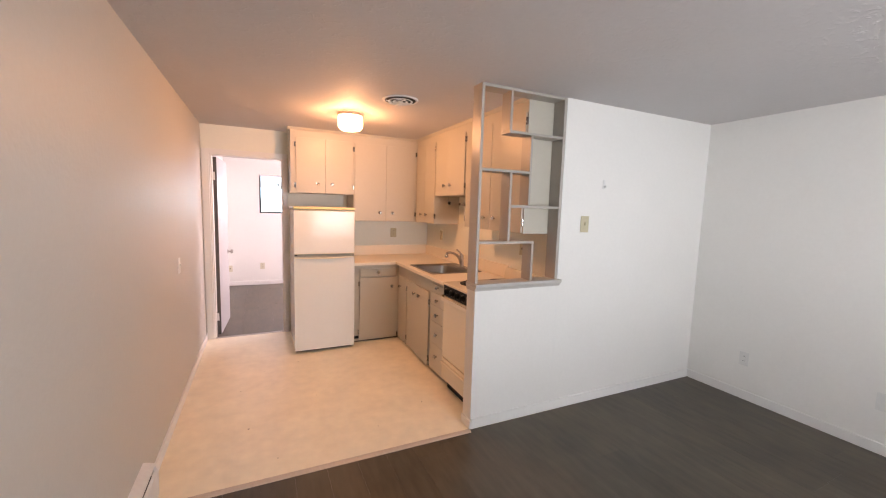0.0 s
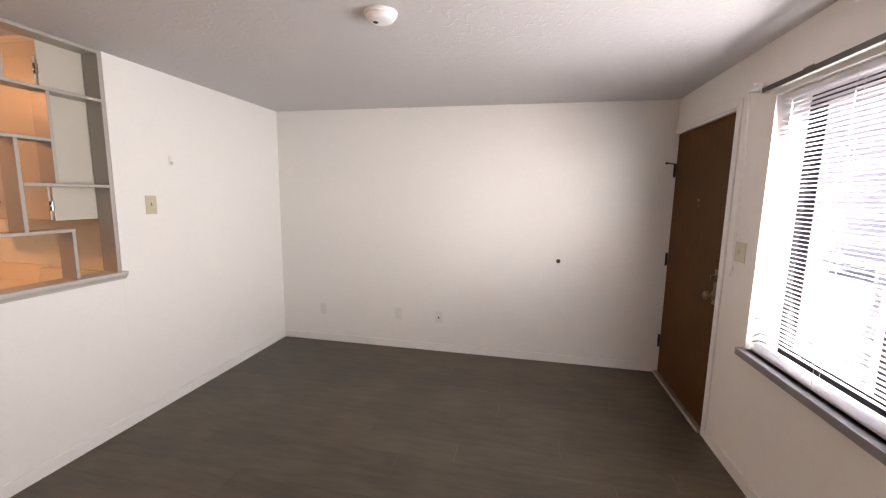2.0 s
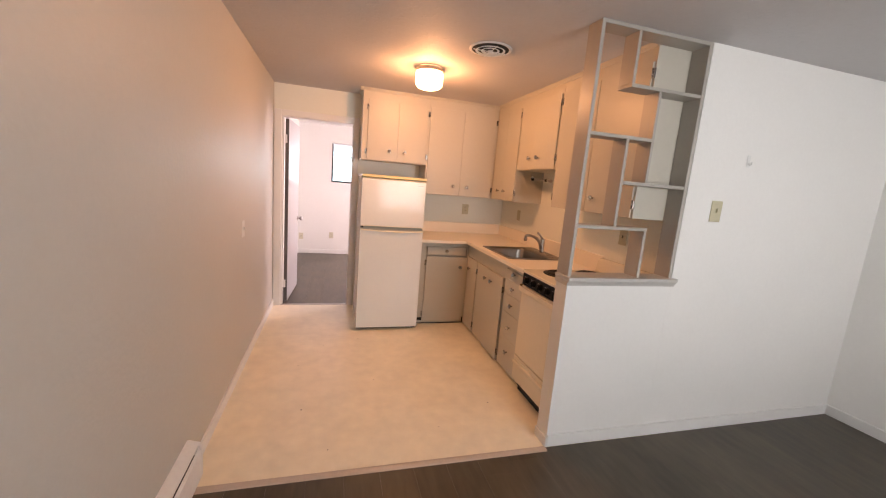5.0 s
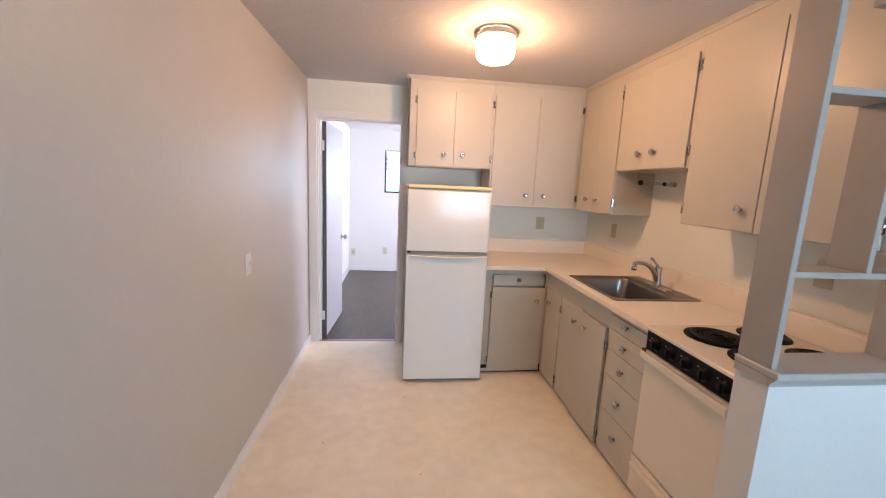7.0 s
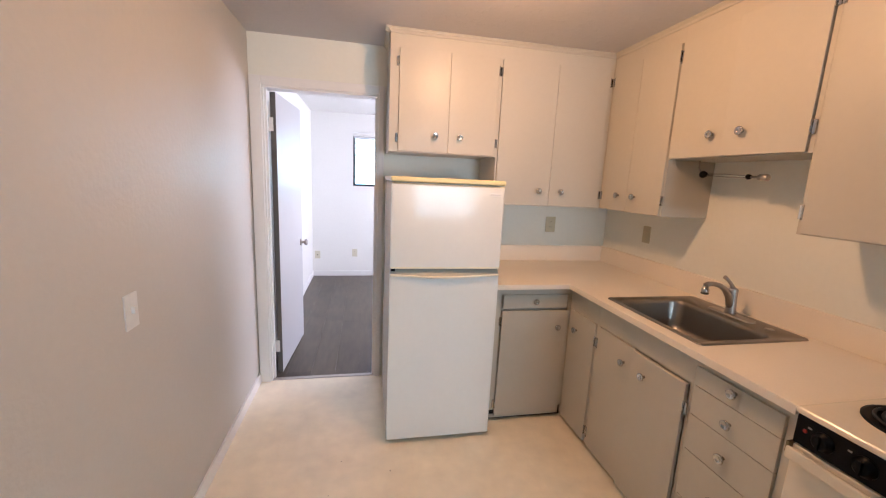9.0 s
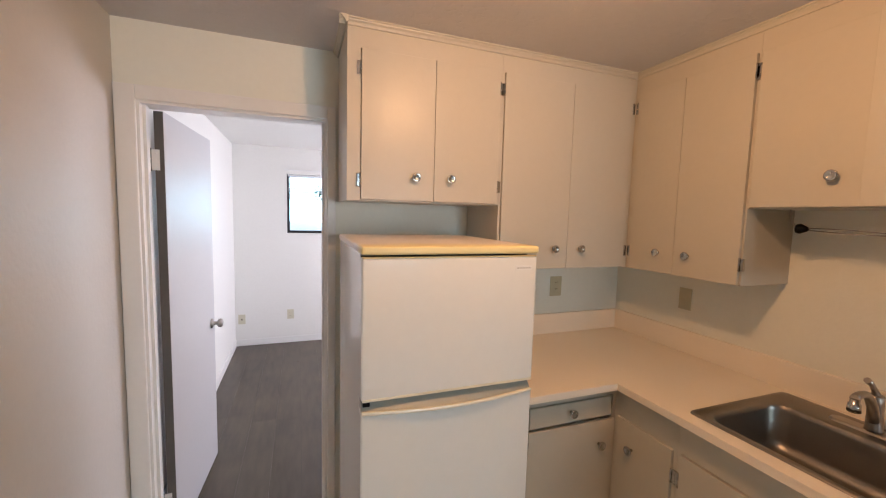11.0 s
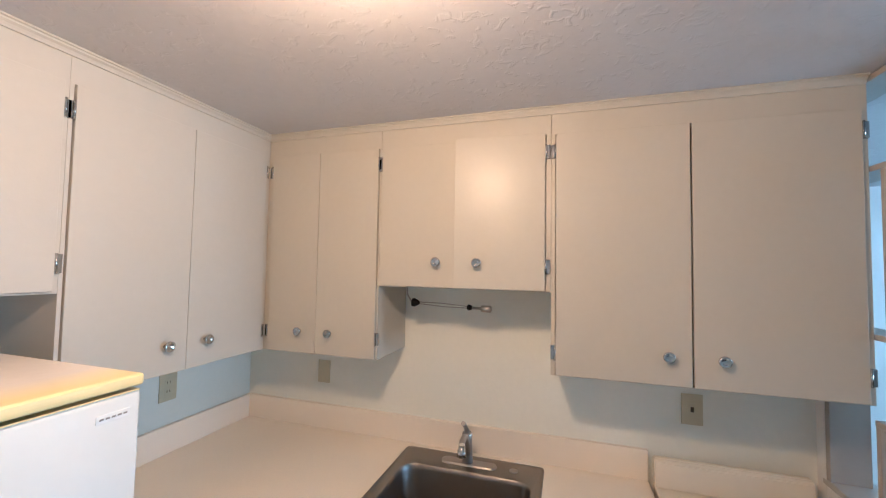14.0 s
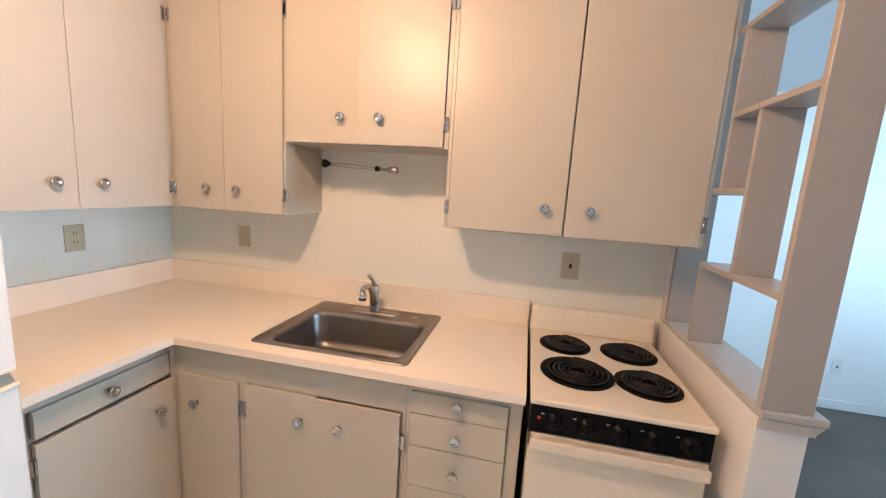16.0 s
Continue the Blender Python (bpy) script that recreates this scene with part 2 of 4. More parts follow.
def place(name, bm, mat, parent=None, label="", at=(0, 0, 0), rot=(0, 0, 0)):
    """One mesh object from bm, given in the place's own metres, with its origin at `at`."""
    bmesh.ops.recalc_face_normals(bm, faces=bm.faces)
    bmesh.ops.translate(bm, verts=bm.verts, vec=-Vector(at))
    me = bpy.data.meshes.new(name)
    bm.to_mesh(me)
    bm.free()
    me.materials.append(mat)
    ob = new(name, me)
    ORIGIN[ob] = Vector(at)
    ob.location = Vector(at) - (ORIGIN[parent] if parent else Vector())
    ob.rotation_euler = [radians(a) for a in rot]
    ob.parent = parent
    if label:
        ob["label"] = label
    return ob


part = place


def thing(name, at, label, category, group=""):
    ob = new(name)
    ob.empty_display_size = 0.05
    ob.location = at
    ORIGIN[ob] = Vector(at)
    return tagged(ob, label, category, group)


def structure(name, bm, mat, label="", parent=None):
    return tagged(place(name, bm, mat, parent), label, kind="structure")


# ---- structure ----
WEST, EAST, SOUTH, DIV, NORTH, TOP = -0.505, 3.76, -1.34, 2.37, 5.045, 2.358
KE = 2.13
DEEP = 0.115
FAR, BW, BE = 8.13, -0.52, 2.6

structure("wall_west", cuboid(WEST - 0.12, WEST, SOUTH - 0.2, NORTH, 0, TOP), WALL_SATIN_DIM, "white satin wall beside the kitchen, its dim light put into the colour")
structure("wall_east", cuboid(EAST, EAST + 0.12, SOUTH - 0.2, DIV + 0.18, 0, TOP), WALL, "plain white painted living room wall")
structure("wall_divider", cuboid(2.08, EAST, DIV, DIV + DEEP, 0, TOP), WALL, "white painted wall between living room and kitchen")
structure("half_wall", cuboid(1.37, 2.08, DIV, DIV + DEEP, 0, 1.0125, bevel=0.002), WALL, "white half wall under the open shelf screen")
structure("wall_kitchen", cuboid(KE, KE + 0.12, DIV + DEEP, NORTH, 0, TOP), KITCHEN_WALL, "cream white kitchen wall behind the sink")
bm = bmesh.new()
OL, OR, OH = -0.438, 0.321, 2.053
box(bm, WEST - 0.12, OL, NORTH, NORTH + 0.11, 0, TOP)
box(bm, OR, BE + 0.12, NORTH, NORTH + 0.11, 0, TOP)
box(bm, OL, OR, NORTH, NORTH + 0.11, OH, TOP)
structure("wall_north", bm, KITCHEN_WALL, "white kitchen end wall with a doorway")
WX0, WX1, WZ0, WZ1 = 1.15, 2.44, 0.735, 2.07
DX0, DX1, DZ = 2.80, 3.757, 2.09
bm = bmesh.new()
box(bm, WEST, WX0, SOUTH - 0.2, SOUTH, 0, TOP)
box(bm, WX1, DX0 - 0.002, SOUTH - 0.2, SOUTH, 0, TOP)
box(bm, WX0, WX1, SOUTH - 0.2, SOUTH, 0, WZ0)
box(bm, WX0, WX1, SOUTH - 0.2, SOUTH, WZ1, TOP)
box(bm, DX0 - 0.002, EAST, SOUTH - 0.2, SOUTH, DZ, TOP)
structure("wall_south", bm, WALL, "white painted wall with the wide window and entry door")
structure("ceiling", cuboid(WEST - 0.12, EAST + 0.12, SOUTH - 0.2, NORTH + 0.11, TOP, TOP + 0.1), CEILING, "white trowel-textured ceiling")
structure("bedroom_wall_west", cuboid(BW - 0.12, BW, NORTH + 0.11, FAR, 0, TOP), WALL, "white bedroom side wall")
# unseen east wall; its window is added to carry the bedroom fill lamp
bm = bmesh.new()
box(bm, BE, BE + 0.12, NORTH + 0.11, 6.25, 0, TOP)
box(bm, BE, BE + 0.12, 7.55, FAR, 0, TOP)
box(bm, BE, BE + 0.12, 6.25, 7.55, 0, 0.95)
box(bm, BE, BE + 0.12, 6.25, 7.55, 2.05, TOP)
structure("bedroom_wall_east", bm, WALL, "unseen white bedroom side wall with an added window opening")
added_win = tagged(place("added_window", cuboid(BE + 0.07, BE + 0.1, 6.25, 7.55, 0.95, 0.98), FRAME), "unseen dark-framed window added for the bedroom fill light", kind="structure")
structure("window_frame", cuboid(BE + 0.07, BE + 0.1, 6.25, 7.55, 2.02, 2.05), FRAME, parent=added_win)
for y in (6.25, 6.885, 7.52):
    structure("window_frame", cuboid(BE + 0.07, BE + 0.1, y, y + 0.03, 0.98, 2.02), FRAME, parent=added_win)
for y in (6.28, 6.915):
    structure("pane", cuboid(BE + 0.083, BE + 0.087, y, y + 0.605, 0.98, 2.02), GLASS, parent=added_win).visible_shadow = False
BX0, BX1, BZ0, BZ1 = 0.055, 1.90, 1.345, 2.05
bm = bmesh.new()
box(bm, BW - 0.12, BX0, FAR, FAR + 0.14, 0, TOP)
box(bm, BX1, BE + 0.12, FAR, FAR + 0.14, 0, TOP)
box(bm, BX0, BX1, FAR, FAR + 0.14, 0, BZ0)
box(bm, BX0, BX1, FAR, FAR + 0.14, BZ1, TOP)
structure("bedroom_wall_far", bm, WALL, "white bedroom wall with a high window")
structure("bedroom_ceiling", cuboid(BW - 0.12, BE + 0.12, NORTH + 0.11, FAR + 0.14, TOP, TOP + 0.1), WALL, "white bedroom ceiling")
floor_living = structure("floor_living", cuboid(WEST, EAST, SOUTH, 2.3585, -0.1, -0.006), SUBFLOOR, "grey brown plank living room floor")
structure("floor_kitchen", cuboid(WEST, KE, 2.3585, NORTH + 0.045, -0.1, 0.0), VINYL, "cream sheet vinyl kitchen floor with faint mottling")
floor_bedroom = structure("floor_bedroom", cuboid(BW, BE, NORTH + 0.045, FAR, -0.1, -0.006), SUBFLOOR, "dark grey brown plank bedroom floor")

# trim
def baseboard(x0, x1, y0, y1, h=0.075):
    structure("baseboard", cuboid(x0, x1, y0, y1, 0, h, bevel=0.003), TRIM, "white painted baseboard")


T = 0.012
baseboard(EAST - T, EAST, SOUTH + T, DIV)
baseboard(1.372, EAST - T, DIV - T, DIV)
baseboard(1.95, DX0 - 0.06, SOUTH, SOUTH + T)
baseboard(WEST, WEST + T, 2.43, NORTH - 0.016)
baseboard(BW, BW + T, NORTH + 0.16, FAR - T)
baseboard(BW + T, BE, FAR - T, FAR)
baseboard(1.358, 1.37, DIV - T, DIV + DEEP, 0.06)
structure("floor_trim", prism(bmesh.new(), [(2.322, 0), (2.368, 0), (2.362, 0.005), (2.345, 0.008), (2.328, 0.005)], "x", WEST, 1.357), STRIP,
          "worn wood-coloured floor transition strip")
structure("door_threshold", prism(bmesh.new(), [(5.045, 0), (5.085, 0), (5.08, 0.005), (5.05, 0.005)], "x", OL, OR), METAL_STRIP, "thin metal doorway threshold")

bm = bmesh.new()
rnd = random.Random(8)
for _ in range(9):
    x, y, r = rnd.uniform(-0.2, 1.2), rnd.uniform(2.5, 4.2), rnd.uniform(0.002, 0.006)
    lathe(bm, (x, y, 0.0), (0, 0, 1), [(0, r), (0.0006, r * 0.9)], 7)
tagged(place("floor_specks", bm, VINYL_SPOT), "small dark specks on the kitchen vinyl", "floor dirt", kind="stuff")

# bedroom doorway lining and casing
door_1 = tagged(place("door_frame", cuboid(OL, OL + 0.018, NORTH - 0.002, NORTH + 0.112, 0, OH), TRIM), "white painted bedroom doorway frame", kind="structure")
structure("jamb", cuboid(OR - 0.018, OR, NORTH - 0.002, NORTH + 0.112, 0, OH), TRIM, parent=door_1)
structure("head", cuboid(OL + 0.018, OR - 0.018, NORTH - 0.002, NORTH + 0.112, OH - 0.018, OH), TRIM, parent=door_1)
structure("door_stop", cuboid(OR - 0.03, OR - 0.018, NORTH + 0.03, NORTH + 0.065, 0, OH - 0.018), TRIM, parent=door_1)
structure("door_stop", cuboid(OL + 0.018, OL + 0.03, NORTH + 0.03, NORTH + 0.065, 0, OH - 0.018), TRIM, parent=door_1)
for x0, x1 in ((WEST + 0.003, OL + 0.008), (OR - 0.008, OR + 0.031)):
    structure("casing", cuboid(x0, x1, NORTH - 0.016, NORTH - 0.002, 0, OH + 0.050, bevel=0.004), TRIM, parent=door_1)
structure("casing", cuboid(OL + 0.008, OR - 0.008, NORTH - 0.016, NORTH - 0.002, OH - 0.008, OH + 0.050, bevel=0.004), TRIM, parent=door_1)


def bedroom_door():
    hinge = (OL + 0.022, NORTH + 0.112, 0)
    d = thing("bedroom_door", hinge, "plain white painted door standing open into the bedroom", "door")
    x, y = hinge[0], hinge[1]
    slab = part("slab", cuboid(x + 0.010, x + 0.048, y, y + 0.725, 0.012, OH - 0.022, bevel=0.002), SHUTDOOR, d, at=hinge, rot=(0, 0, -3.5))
    part("hinge_edge", cuboid(x + 0.0115, x + 0.0465, y - 0.0015, y - 0.0003, 0.014, OH - 0.024), EDGE, slab, "dark grey door edge")
    for s, x0 in ((1, x + 0.048), (-1, x + 0.010)):
        k = lathe(bmesh.new(), (x0, y + 0.665, 0.9), (s, 0, 0), [(0, 0.03), (0.005, 0.03), (0.008, 0.012), (0.03, 0.011), (0.036, 0.024), (0.05, 0.028), (0.06, 0.02), (0.062, 0.004)])
        part("door_knob", k, NICKEL, slab, "satin nickel round door knob")
    for z in (0.22, 1.82):
        h = box(bmesh.new(), x - 0.004, x + 0.030, y - 0.005, y - 0.002, z - 0.045, z + 0.045)
        for dz in (-0.03, 0, 0.03):
            lathe(h, (x + 0.018, y - 0.005, z + dz), (0, -1, 0), [(0, 0.004), (0.002, 0.003)], 8)
        part("hinge", h, TRIM, slab, "painted door hinge")
        lathe_pin = lathe(bmesh.new(), (x - 0.004, y - 0.006, z - 0.05), (0, 0, 1), [(0, 0.005), (0.1, 0.005)], 8)
        part("hinge_pin", lathe_pin, CHROME, slab)


bedroom_door()


def entry_door():
    y = SOUTH - 0.012
    f = tagged(place("entry_frame", cuboid(DX0, DX0 + 0.014, SOUTH - 0.14, SOUTH + 0.004, 0, DZ - 0.002), TRIM), "painted entry door frame", kind="structure")
    structure("head", cuboid(DX0 + 0.014, DX1, SOUTH - 0.14, SOUTH + 0.004, DZ - 0.016, DZ - 0.002), TRIM, parent=f)
    structure("casing", cuboid(DX0 - 0.05, DX0 - 0.001, SOUTH, SOUTH + 0.012, 0, DZ + 0.04, bevel=0.003), TRIM, parent=f)
    structure("casing", cuboid(DX0 - 0.001, EAST - 0.002, SOUTH, SOUTH + 0.012, DZ - 0.001, DZ + 0.04, bevel=0.003), TRIM, parent=f)
    structure("threshold", prism(bmesh.new(), [(y - 0.09, 0), (y + 0.04, 0), (y + 0.03, 0.014), (y - 0.08, 0.014)], "x", DX0 + 0.014, DX1 - 0.002), METAL_STRIP, parent=f)
    d = thing("entry_door", (DX1, y, 0), "dark brown stained wood entry door, shut", "door")
    part("slab", cuboid(DX0 + 0.017, DX1 - 0.018, y - 0.044, y, 0.018, DZ - 0.019, bevel=0.002), BROWN, d)
    part("door_plate", cuboid(2.826, 2.886, y, y + 0.004, 0.87, 1.10, bevel=0.0015), BRASS, d)
    part("door_knob", lathe(bmesh.new(), (2.86, y + 0.004, 0.93), (0, 1, 0), [(0, 0.03), (0.006, 0.03), (0.01, 0.013), (0.03, 0.012), (0.04, 0.026), (0.056, 0.027), (0.064, 0.015), (0.066, 0.003)]), BRASS, d, "aged brass door knob")
    part("deadbolt", box(lathe(bmesh.new(), (2.86, y + 0.004, 1.045), (0, 1, 0), [(0, 0.026), (0.012, 0.024), (0.014, 0.005)]), 2.855, 2.865, y + 0.016, y + 0.036, 1.028, 1.062, bevel=0.002), BRASS, d, "brass deadbolt thumb turn")
    part("peephole", lathe(bmesh.new(), (3.24, y, 1.54), (0, 1, 0), [(0, 0.011), (0.004, 0.010), (0.005, 0.004)], 14), BRASS, d)
    part("peephole", lathe(bmesh.new(), (3.24, y, 1.50), (0, 1, 0), [(0, 0.006), (0.003, 0.005)], 10), BRASS, d)
    for z in (0.30, 1.03, 1.78):
        h = lathe(bmesh.new(), (DX1 - 0.010, y + 0.008, z - 0.055), (0, 0, 1), [(0, 0.010), (0.11, 0.010)], 12)
        box(h, DX1 - 0.05, DX1 - 0.012, y, y + 0.003, z - 0.05, z + 0.05)
        part("hinge", h, BRONZE, d, "dark bronze door hinge")
    part("door_stop", tube(bmesh.new(), [(DX1 - 0.01, y + 0.01, 1.835), (DX1 - 0.02, y + 0.06, 1.84), (DX1 - 0.03, y + 0.085, 1.84)], [0.006, 0.006, 0.009]), BRONZE, d, "dark hinge-pin door stop")


entry_door()

# living room window
win = tagged(place("window_1", cuboid(WX0, WX1, SOUTH - 0.2, SOUTH - 0.155, WZ0, WZ0 + 0.05), FRAME), "wide sliding window in a dark metal frame", kind="structure")
for x0, x1 in ((WX0, WX0 + 0.05), (WX1 - 0.05, WX1), (1.78, 1.85)):
    structure("window_frame", cuboid(x0, x1, SOUTH - 0.198, SOUTH - 0.152, WZ0 + 0.05, WZ1 - 0.045), FRAME, parent=win)
structure("window_frame", cuboid(WX0, WX1, SOUTH - 0.2, SOUTH - 0.155, WZ1 - 0.045, WZ1), FRAME, parent=win)
for x0, x1 in ((WX0 + 0.05, 1.78), (1.85, WX1 - 0.05)):
    p = structure("pane", cuboid(x0, x1, SOUTH - 0.178, SOUTH - 0.174, WZ0 + 0.05, WZ1 - 0.045), GLASS, parent=win)
    p.visible_shadow = False
structure("window_sill", cuboid(WX0 - 0.03, WX1 + 0.03, SOUTH - 0.155, SOUTH + 0.035, WZ0 - 0.04, WZ0, bevel=0.004), SILL, "grey painted window sill", parent=win)


def blind(x0, x1, y, ztop, zbot, zlast, tilt, label):
    """Horizontal blind between x0 and x1: slats down to zbot; the rest is stacked on the rail."""
    b = thing("window_blind", ((x0 + x1) / 2, y, ztop), label, "blind")
    part("headrail", cuboid(x0, x1, y - 0.014, y + 0.014, ztop - 0.026, ztop, bevel=0.002), SLAT, b)
    part("bottom_rail", cuboid(x0, x1, y - 0.012, y + 0.012, zbot - 0.01, zbot, bevel=0.003), SLAT, b)
    n = int((ztop - 0.04 - zlast) / 0.0205)
    c, s = math.cos(tilt), math.sin(tilt)
    mesh = None
    for i in range(n):
        z = ztop - 0.042 - i * 0.0205
        if mesh is None:
            bm = bmesh.new()
            prof = [(-0.0125 * c, -0.0125 * s), (-0.006 * c, -0.006 * s + 0.0014), (0, 0.0019), (0.006 * c, 0.006 * s + 0.0014), (0.0125 * c, 0.0125 * s)]
            under = [(u, v - 0.0006) for u, v in prof[::-1]]
            prism(bm, [(y + u, z + v) for u, v in prof + under], "x", x0 + 0.004, x1 - 0.004)
            first = part("slat", bm, SLAT, b, at=((x0 + x1) / 2, y, z))
            mesh = first.data
        else:
            ob = new("slat", mesh)
            ob.parent = b
            ob.location = (0, 0, z - ztop)
    k = int((x1 - x0) / 0.5) + 1
    for j in range(k + 1):
        x = x0 + 0.1 + (x1 - x0 - 0.2) * j / k
        for dy in (-0.013, 0.013):
            part("ladder_cord", tube(bmesh.new(), [(x, y + dy, ztop - 0.026), (x, y + dy, zbot)], 0.0009, 5), WHITEP, b)
    return b, n


b, n = blind(WX0 + 0.01, WX1 - 0.01, SOUTH - 0.035, WZ1 - 0.004, WZ0 + 0.014, WZ0 + 0.07, 0.12, "white narrow-slat blind, lowered with slats open")
spare = next(o.data for o in b.children if o.name.startswith("slat"))
for i in range(6):
    extra = new("slat", spare)
    extra.parent = b
    extra.location = (0, 0.0015 * (i % 2), WZ0 + 0.019 + 0.0085 * i - b.location.z)
for dz, dip in ((0.085, 0.030), (0.125, 0.045), (0.205, 0.022)):
    bent = tube(bmesh.new(), [(2.30, SOUTH - 0.028, WZ0 + dz), (2.36, SOUTH - 0.020, WZ0 + dz - 0.004), (2.415, SOUTH - 0.014, WZ0 + dz - dip)], 0.0055, 6)
    part("bent_slat", bent, SLAT, b, "bent blind slat end")
part("tilt_wand", tube(bmesh.new(), [(2.33, SOUTH - 0.012, 2.02), (2.325, SOUTH - 0.004, 1.75), (2.335, SOUTH - 0.004, 1.47)], [0.002, 0.002, 0.004], 6), WHITEP, b)
blind(BX0 + 0.01, BX1 - 0.01, FAR + 0.03, BZ1 - 0.004, 1.80, 1.815, 0.5, "white narrow-slat blind, half raised")

rod = thing("curtain_rod", (2.60, SOUTH, 2.14), "grey and white metal curtain traverse rod with pull cord", "curtain rod")
part("rod", cuboid(0.95, 2.47, SOUTH + 0.030, SOUTH + 0.055, 2.085, 2.112, bevel=0.003), ROD, rod, "dull dark grey rod")
part("rod_end", cuboid(2.47, 2.60, SOUTH + 0.045, SOUTH + 0.06, 2.125, 2.142, bevel=0.003), WHITEP, rod)
part("bracket", cuboid(2.57, 2.60, SOUTH, SOUTH + 0.05, 2.12, 2.165, bevel=0.003), WHITEP, rod)
part("bracket", cuboid(0.95, 0.98, SOUTH, SOUTH + 0.05, 2.12, 2.165, bevel=0.003), WHITEP, rod)
part("pull_cord", tube(bmesh.new(), [(2.585, SOUTH + 0.053, 2.14), (2.583, SOUTH + 0.04, 1.7), (2.60, SOUTH + 0.03, 1.19)], 0.0018, 6), WHITEP, rod)
part("pull_cord", tube(bmesh.new(), [(2.592, SOUTH + 0.053, 2.14), (2.605, SOUTH + 0.04, 1.7), (2.615, SOUTH + 0.03, 1.15)], 0.0018, 6), WHITEP, rod)
for x, z in ((2.60, 1.19), (2.615, 1.15)):
    part("tassel", lathe(bmesh.new(), (x, SOUTH + 0.03, z), (0, 0, -1), [(0, 0.003), (0.012, 0.007), (0.04, 0.009), (0.043, 0.004)], 12), WHITEP, rod)
rod2 = thing("curtain_rod", (0.05, FAR, 2.09), "thin white curtain rod over the bedroom window", "curtain rod")
part("rod", cuboid(0.03, 2.0, FAR - 0.05, FAR - 0.04, 2.085, 2.10, bevel=0.002), WHITEP, rod2)
part("bracket", cuboid(0.05, 0.07, FAR - 0.04, FAR, 2.08, 2.105), WHITEP, rod2)
part("bracket", cuboid(1.93, 1.95, FAR - 0.04, FAR, 2.08, 2.105), WHITEP, rod2)

win2 = tagged(place("window_2", cuboid(BX0, BX1, FAR + 0.05, FAR + 0.09, BZ0, BZ0 + 0.03), FRAME), "small dark-framed bedroom window high in the wall", kind="structure")
for x0, x1 in ((BX0, BX0 + 0.03), (BX1 - 0.03, BX1), (0.99, 1.02)):
    structure("window_frame", cuboid(x0, x1, FAR + 0.05, FAR + 0.09, BZ0 + 0.03, BZ1 - 0.03), FRAME, parent=win2)
structure("window_frame", cuboid(BX0, BX1, FAR + 0.05, FAR + 0.09, BZ1 - 0.03, BZ1), FRAME, parent=win2)
for x0, x1 in ((BX0 + 0.03, 0.99), (1.02, BX1 - 0.03)):
    p = structure("pane", cuboid(x0, x1, FAR + 0.068, FAR + 0.072, BZ0 + 0.03, BZ1 - 0.03), GLASS, parent=win2)
    p.visible_shadow = False


# old bracket marks on the wall above the window
for x, z, w in ((1.763, 2.147, 0.05), (2.228, 2.138, 0.035)):
    structure("wall_mark", cuboid(x - w, x + w, SOUTH, SOUTH + 0.0012, z - 0.006, z + 0.006, bevel=0.0005, seg=1), VINYL_SPOT, "dark old bracket mark on the wall")


# ---- baseboard heaters ----
def heater(along, a0, a1, wall, sign, label):
    """An electric baseboard heater on a wall; sign: which way it stands off the wall."""
    h = thing("baseboard_heater", (wall, (a0 + a1) / 2, 0) if along == "y" else ((a0 + a1) / 2, wall, 0), label, "heater", "electric baseboard heaters")

    def pr(name, outline, mat, b0=a0, b1=a1, text=""):
        part(name, prism(bmesh.new(), [(wall + sign * u, v) for u, v in outline], along, b0, b1), mat, h, text)
    pr("back_plate", [(0.0, 0.02), (0.008, 0.02), (0.008, 0.21), (0.0, 0.21)], WHITEP)
    pr("top_cover", [(0.008, 0.203), (0.052, 0.190), (0.052, 0.196), (0.008, 0.21)], WHITEP)
    pr("front_panel", [(0.055, 0.03), (0.062, 0.03), (0.062, 0.165), (0.052, 0.176), (0.049, 0.172), (0.055, 0.162)], WHITEP)
    pr("element", [(0.015, 0.06), (0.045, 0.06), (0.045, 0.15), (0.015, 0.15)], DARK, a0 + 0.03, a1 - 0.03, "dark finned heating element")
    for e in (a0, a1 - 0.02):
        pr("end_cap", [(0.008, 0.021), (0.0615, 0.029), (0.0635, 0.167), (0.054, 0.196), (0.008, 0.2115)], WHITEP, e, e + 0.02)


heater("y", 0.45, 2.42, WEST, 1, "white electric baseboard heater at the side wall")
heater("x", 0.3, 1.93, SOUTH, 1, "white electric baseboard heater under the wide window")


